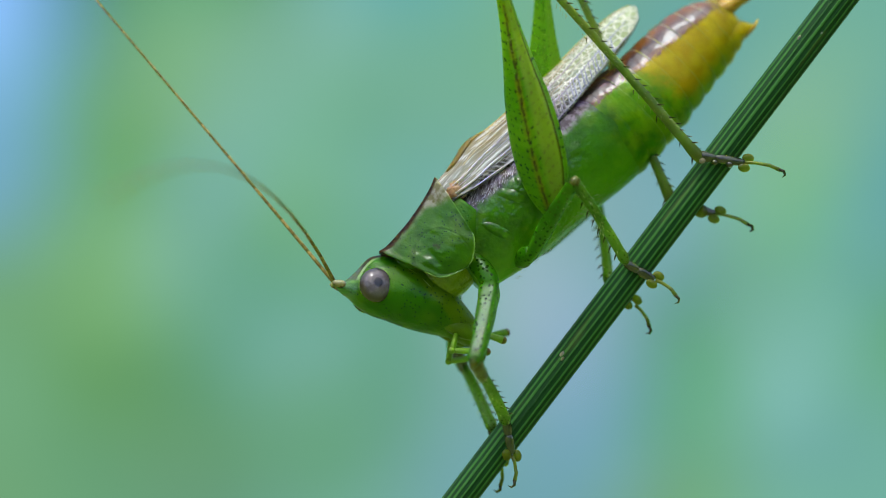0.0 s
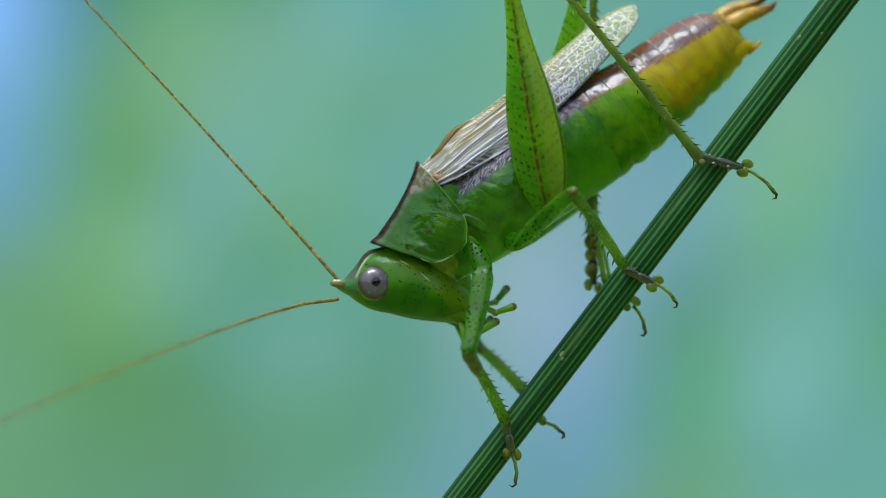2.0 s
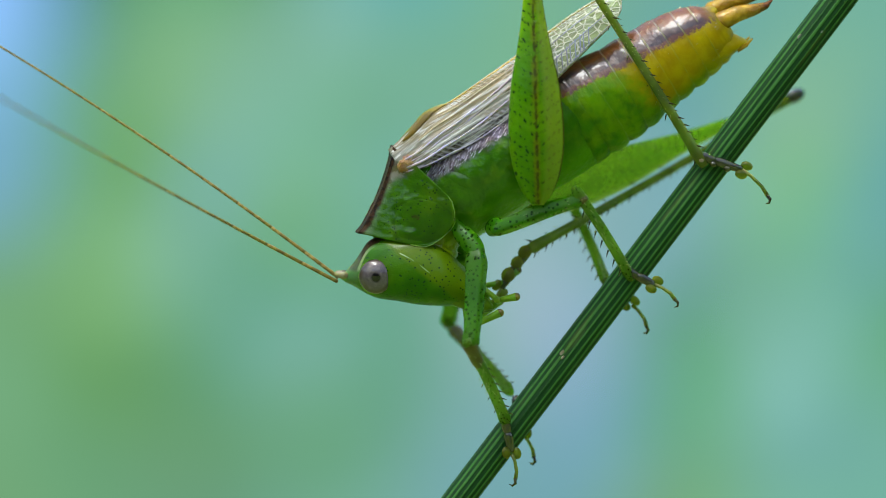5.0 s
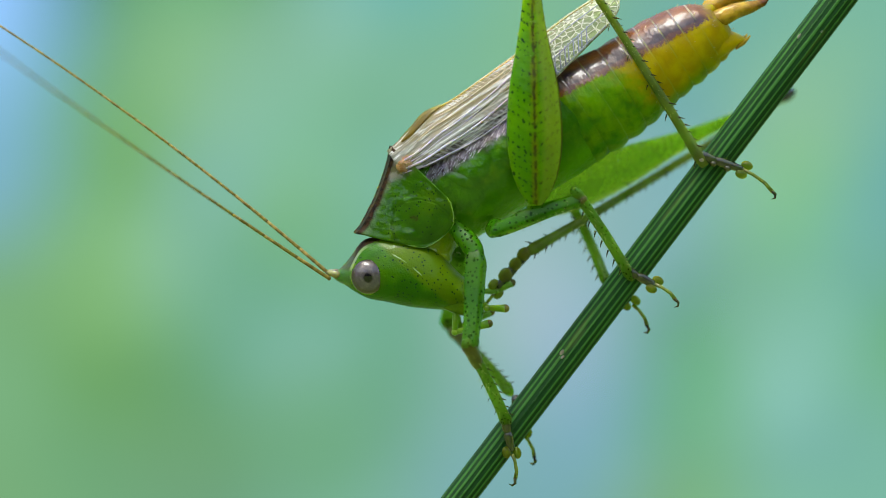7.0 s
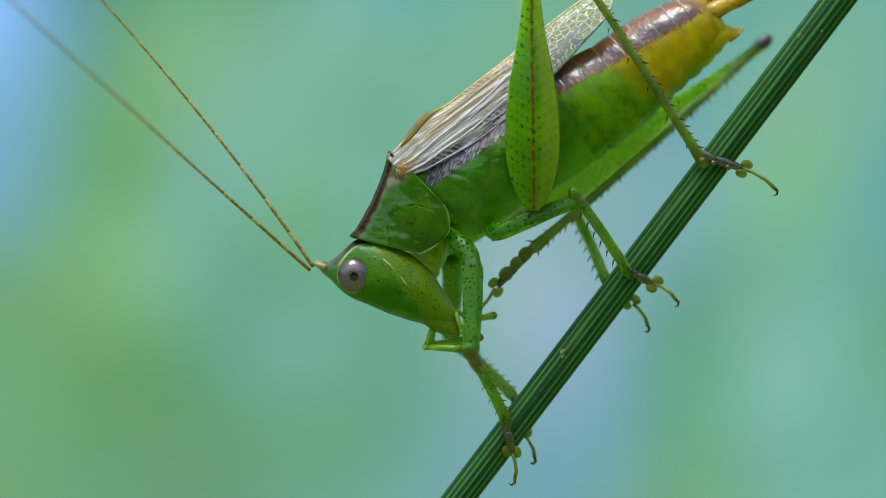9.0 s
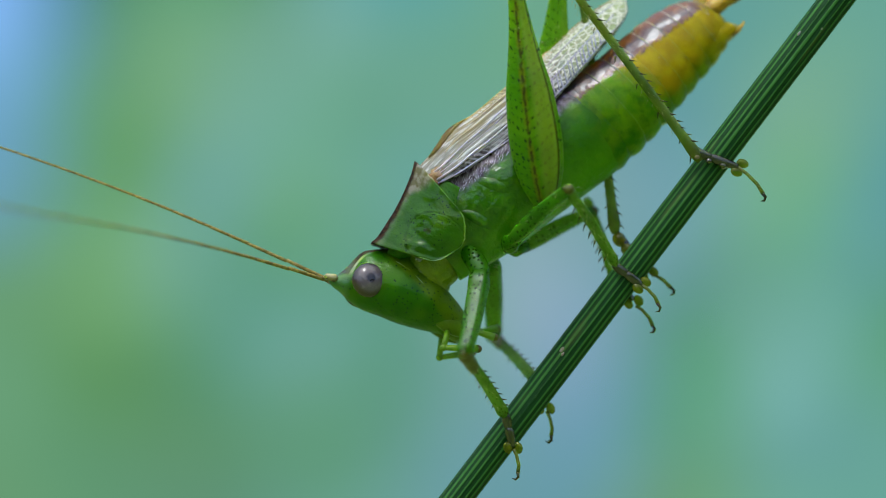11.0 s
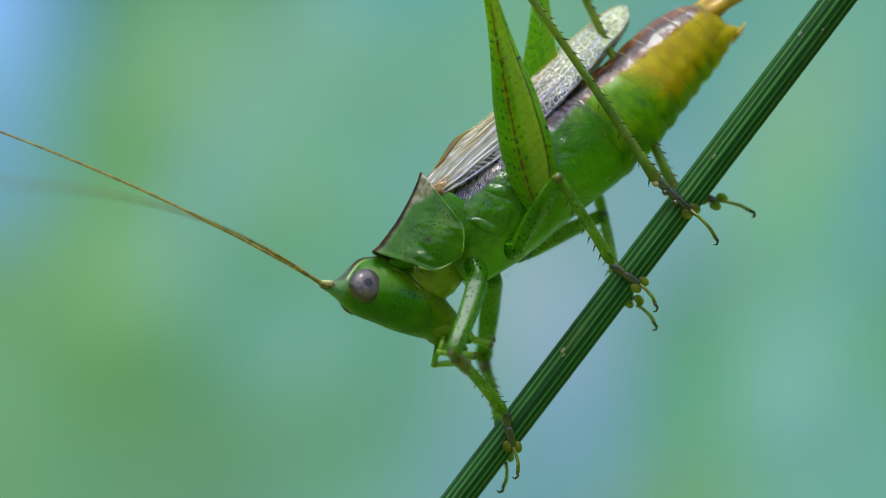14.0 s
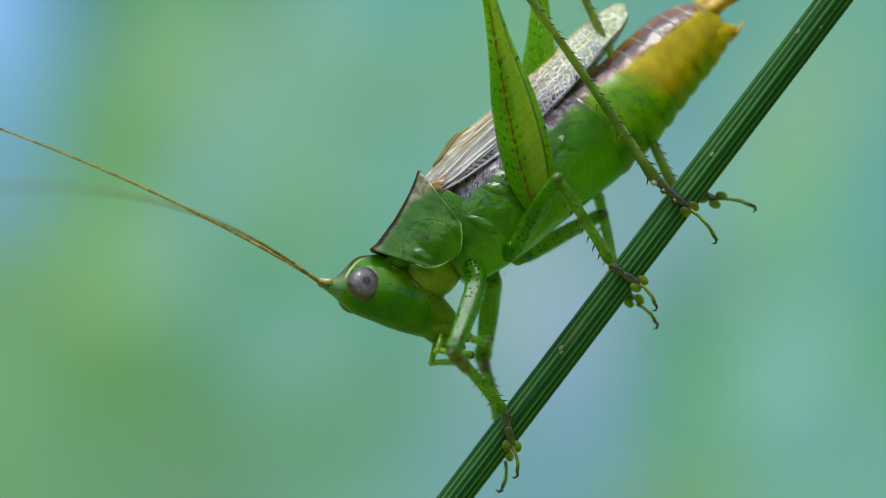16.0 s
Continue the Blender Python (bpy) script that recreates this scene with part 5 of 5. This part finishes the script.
        ankle=[(0, 1186, 352, 38), (0.4, 1186, 352, 38), (0.5, 1088, 478, 40), (0.7, 1152, 378, 38), (1.75, 1150, 378, 38), (2, 1048, 420, 50), (2.5, 988, 412, 44), (2.8, 944, 418, 40), (3, 930, 428, 30), (3.5, 938, 437, 24), (4.2, 938, 440, 24), (6.3, 934, 446, 24), (9.2, 938, 445, 24), (9.7, 950, 430, 34), (10.2, 990, 412, 44), (10.7, 1075, 420, 50), (11.3, 1138, 394, 38), (11.4, 1160, 350, 42), (11.5, 1184, 330, 38), (12, 1182, 342, 38), (12.5, 1190, 330, 38), (16, 1188, 326, 38)],
        pad=[(0, 1262, 378, 28), (0.4, 1262, 378, 28), (0.5, 1120, 545, 36), (0.7, 1232, 414, 28), (1.75, 1226, 416, 28), (2, 1050, 500, 46), (2.5, 1066, 458, 40), (2.8, 1010, 470, 36), (3, 892, 498, 24), (3.5, 900, 502, 20), (4.2, 896, 504, 20), (6.3, 882, 508, 20), (9.2, 876, 510, 20), (9.7, 900, 510, 30), (10.2, 1050, 465, 40), (10.7, 1120, 480, 44), (11.3, 1192, 440, 28), (11.4, 1230, 400, 34), (11.5, 1270, 372, 28), (12, 1266, 358, 28), (16, 1264, 352, 28)],
        tip=[(0, 1326, 396), (0.4, 1326, 396), (0.5, 1160, 560), (0.7, 1284, 440), (1, 1274, 460), (1.75, 1272, 464), (2, 1080, 540), (2.5, 1120, 440), (2.8, 1050, 480), (3, 866, 528), (4.2, 872, 536), (6.3, 854, 542), (9.2, 850, 542), (9.7, 880, 550), (10.2, 1090, 470), (10.7, 1170, 500), (11.3, 1242, 474), (11.4, 1290, 430), (11.5, 1342, 386), (12, 1328, 382), (16, 1332, 362)])}

# feelers: base, middle and far point, each across and down, and the depth of the far point
FEELERS = {
    "far": [(0, 592, 502, 400, 272, 170, 0, 60), (0.4, 594, 506, 385, 285, 130, 0, 60), (0.5, 626, 552, 400, 355, 15, 0, 30), (0.7, 594, 506, 350, 240, 150, 0, 160), (0.9, 590, 506, 350, 316, 60, 300, 700), (1, 588, 506, 345, 322, 40, 285, 800),
            (1.2, 590, 512, 400, 668, 200, 860, 300), (1.35, 588, 516, 350, 560, 70, 600, 600), (1.5, 584, 516, 330, 466, 50, 425, 800), (1.6, 588, 512, 370, 330, 120, 120, 300), (1.7, 594, 508, 470, 245, 345, 0, 60), (1.8, 598, 504, 420, 270, 215, 0, 40), (1.9, 600, 502, 390, 280, 150, 0, 30), (2, 600, 498, 400, 272, 150, 0, 30), (2.5, 600, 496, 400, 312, 30, 0, 30), (3, 602, 494, 300, 285, 0, 103, 30), (3.5, 606, 498, 300, 284, 0, 106, 30), (4.2, 606, 494, 300, 284, 0, 106, 30),
            (6.3, 588, 488, 300, 262, 0, 46, 30), (7, 586, 488, 300, 256, 0, 46, 30), (7.5, 578, 484, 360, 245, 150, 0, 30), (8, 574, 482, 400, 268, 175, 0, 30), (8.5, 566, 480, 380, 255, 165, 0, 30), (9, 554, 472, 380, 236, 180, 0, 30), (9.2, 554, 474, 384, 236, 186, 0, 30),
            (10.2, 565, 485, 300, 330, 0, 160, 30), (11.3, 578, 496, 300, 382, 30, 295, 30), (11.5, 580, 498, 300, 364, 0, 244, 30), (12, 576, 504, 300, 366, 0, 242, 30), (13, 574, 504, 300, 360, 0, 235, 30), (15.5, 573, 504, 300, 358, 0, 231, 30), (16, 570, 500, 300, 354, 0, 228, 30)],
    "near": [(0, 593, 501, 432, 312, 220, 330, -1000), (0.4, 592, 502, 424, 322, 200, 338, -1000), (0.5, 630, 556, 470, 430, 60, 345, -1100), (0.7, 596, 512, 440, 372, 60, 365, -800), (0.8, 592, 516, 430, 580, 250, 780, -500), (0.9, 590, 520, 604, 660, 672, 860, -300), (1, 590, 522, 574, 660, 602, 860, -300),
             (1.2, 592, 522, 530, 660, 440, 860, -240), (1.5, 592, 528, 535, 680, 476, 870, -220), (1.75, 596, 530, 490, 665, 365, 860, -300), (2, 598, 530, 400, 580, 0, 745, -420), (2.25, 600, 520, 380, 510, 0, 480, -420), (2.5, 596, 506, 380, 430, 0, 275, -420), (3, 598, 502, 300, 362, 0, 212, -420), (3.5, 604, 504, 300, 360, 0, 208, -420), (4.2, 604, 502, 300, 364, 0, 226, -420),
             (6.3, 586, 494, 300, 304, 0, 92, -460), (7, 584, 494, 300, 304, 0, 92, -460), (7.5, 574, 490, 330, 270, 80, 0, -500), (8, 570, 488, 330, 260, 90, 0, -520), (8.5, 560, 486, 330, 270, 70, 0, -520), (9, 548, 478, 300, 256, 20, 0, -480), (9.2, 548, 480, 300, 252, 40, 0, -480),
             (10.2, 565, 488, 290, 350, 0, 250, -600), (11.3, 576, 498, 320, 440, 40, 405, -620), (11.5, 578, 500, 340, 430, 60, 408, -640), (12, 572, 506, 340, 388, 60, 325, -720), (16, 568, 502, 330, 372, 40, 330, -720)]}


def turned(p, q):
    """A pose at p with x towards q and y away from the eye."""
    x = (q - p).normalized()
    y = Vector((0, 1, 0))
    y = (y - x * y.dot(x)).normalized()
    return Matrix.Translation(p) @ Matrix((x, y, x.cross(y))).transposed().to_4x4()


def reach(p, x, y, span, toward, t, least=8.0):
    """The point over (x, y) that lies span from p, nearer or farther in depth."""
    flat = spot(x, y, p.y / U, t)
    d = (flat - p).length / U
    dep = math.sqrt(max(span * span - d * d, least * least))
    return spot(x, y, p.y / U + toward * dep, t)


def leg_poses(tag, tracks, t, base):
    side, kind = tag.split()
    s = -1 if side == "near" else 1
    lf, lt = LENGTH[kind]
    hip = spot(*at(tracks["hip"], t), t)
    knee = reach(hip, *at(tracks["knee"], t), lf, s, t)
    ankle = spot(*at(tracks["ankle"], t), t)
    pad = spot(*at(tracks["pad"], t), t)
    tip = spot(*at(tracks["tip"], t), pad.y / U + s * 2, t)
    out = {"femur": turned(hip, knee), "foot": turned(ankle, pad), "claw": turned(pad, tip)}
    if kind == "hind":
        out["femur"] = out["femur"] @ pose(0, 0, 0, at(TWIST if side == "near" else FAR_TWIST, t)[0], 0, 0)
    knee = out["femur"] @ Vector((lf * U, 0, 0))
    out["tibia"] = turned(knee, ankle)
    # the shin keeps its length: it starts where the thigh ends or slides into the knee a little
    slack = (ankle - knee).length - lt * U
    out["tibia"] = Matrix.Translation((ankle - knee).normalized() * slack * 0.5) @ out["tibia"]
    if "root" in tracks:
        root = spot(*at(tracks["root"], t), hip.y / U - s * 34, t)
        m = turned(hip, root)
        out["hip"] = turned(hip + (root - hip).normalized() * 52 * U, hip) if kind == "fore" else turned(root, hip)
    return out


def feeler_poses(rows, t):
    bx, by, mx, my, ex, ey, d = at(rows, t)
    a, e = spot(bx, by, -10 if d > 0 else -22, t), spot(ex, ey, d, t)
    m = spot(mx, my, d * 0.4, t)
    c = m * 2 - (a + e) / 2
    pts = []
    for i in range(401):
        f = i / 200
        g = min(f, 1.0)
        p = a * (1 - g) ** 2 + c * 2 * g * (1 - g) + e * g * g
        if f > 1:
            p = p + (e - c).normalized() * ((e - a).length * (f - 1))
        pts.append(p)
    out, here, k = [], a, 0
    for i in range(FEELER_COUNT):
        while k < 399 and (pts[k] - here).length < FEELER_STEP * U:
            k += 1
        out.append(turned(here, pts[k]))
        here = here + (pts[k] - here).normalized() * FEELER_STEP * U
    return out


def motions():
    rows = {name: [] for name in PARTS}
    for t in STOPS:
        x, y, d, pitch, roll, yaw = at(BODY, t)
        p = spot(x, y, d, t)
        body = Matrix.Translation(p) @ pose(0, 0, 0, roll, -pitch, yaw)
        trunk = body @ Matrix.Translation((0, 0, -at(DROP, t)[0] * U))
        rows["thorax"].append((t, trunk))
        rows["abdomen"].append((t, trunk @ Matrix.Translation(((300 - at(DRAWN, t)[0]) * U, 0, -130 * U)) @ pose(0, 0, 0, 0, -at(BEND, t)[0], 0)))
        rows["pronotum"].append((t, Matrix.Translation(p) @ pose(0, 0, 0, roll, -at(PLATE, t)[0], yaw * 0.6)))
        x, y, pitch, roll, yaw = at(SKULL, t)
        rows["head"].append((t, Matrix.Translation(spot(x, y, -44, t)) @ pose(0, 0, 0, roll, -pitch, yaw) @ Matrix.Translation((0, 36 * U, 0))))
        nape = rows["head"][-1][1] @ Vector((92 * U, 0, 12 * U))
        chest = rows["pronotum"][-1][1] @ Vector((-85 * U, 0, -112 * U))
        rows["neck"].append((t, turned(nape, chest)))
        reachout = at(STRETCH, t)[0]
        for side, s, lag in (("near", -1, 6), ("far", 1, -6)):
            rows[side + " lower palp"].append((t, Matrix.Translation((160 * U, s * 24 * U, -40 * U)) @ pose(0, 0, 0, 0, 23 - 46 * reachout + lag - 6, 0)))
            rows[side + " upper palp"].append((t, Matrix.Translation((190 * U, s * 18 * U, -6 * U)) @ pose(0, 0, 0, 0, 26 - 52 * reachout + lag - 6, 0)))
        for tag, tracks in LEGS.items():
            for name, m in leg_poses(tag, tracks, t, body).items():
                rows[tag + " " + name].append((t, m))
        for side, track in FEELERS.items():
            for i, m in enumerate(feeler_poses(track, t)):
                rows[side + " antenna " + str(i)].append((t, m))
    for name, ob in PARTS.items():
        walk(ob, rows[name])


tagged(katydid, "bright green bush cricket with amber tail clinging to a stem", "insect")
build_setting()
build_stem()
build_head()
build_pronotum()
build_trunk()
build_abdomen()
build_legs()
build_antennae()
motions()
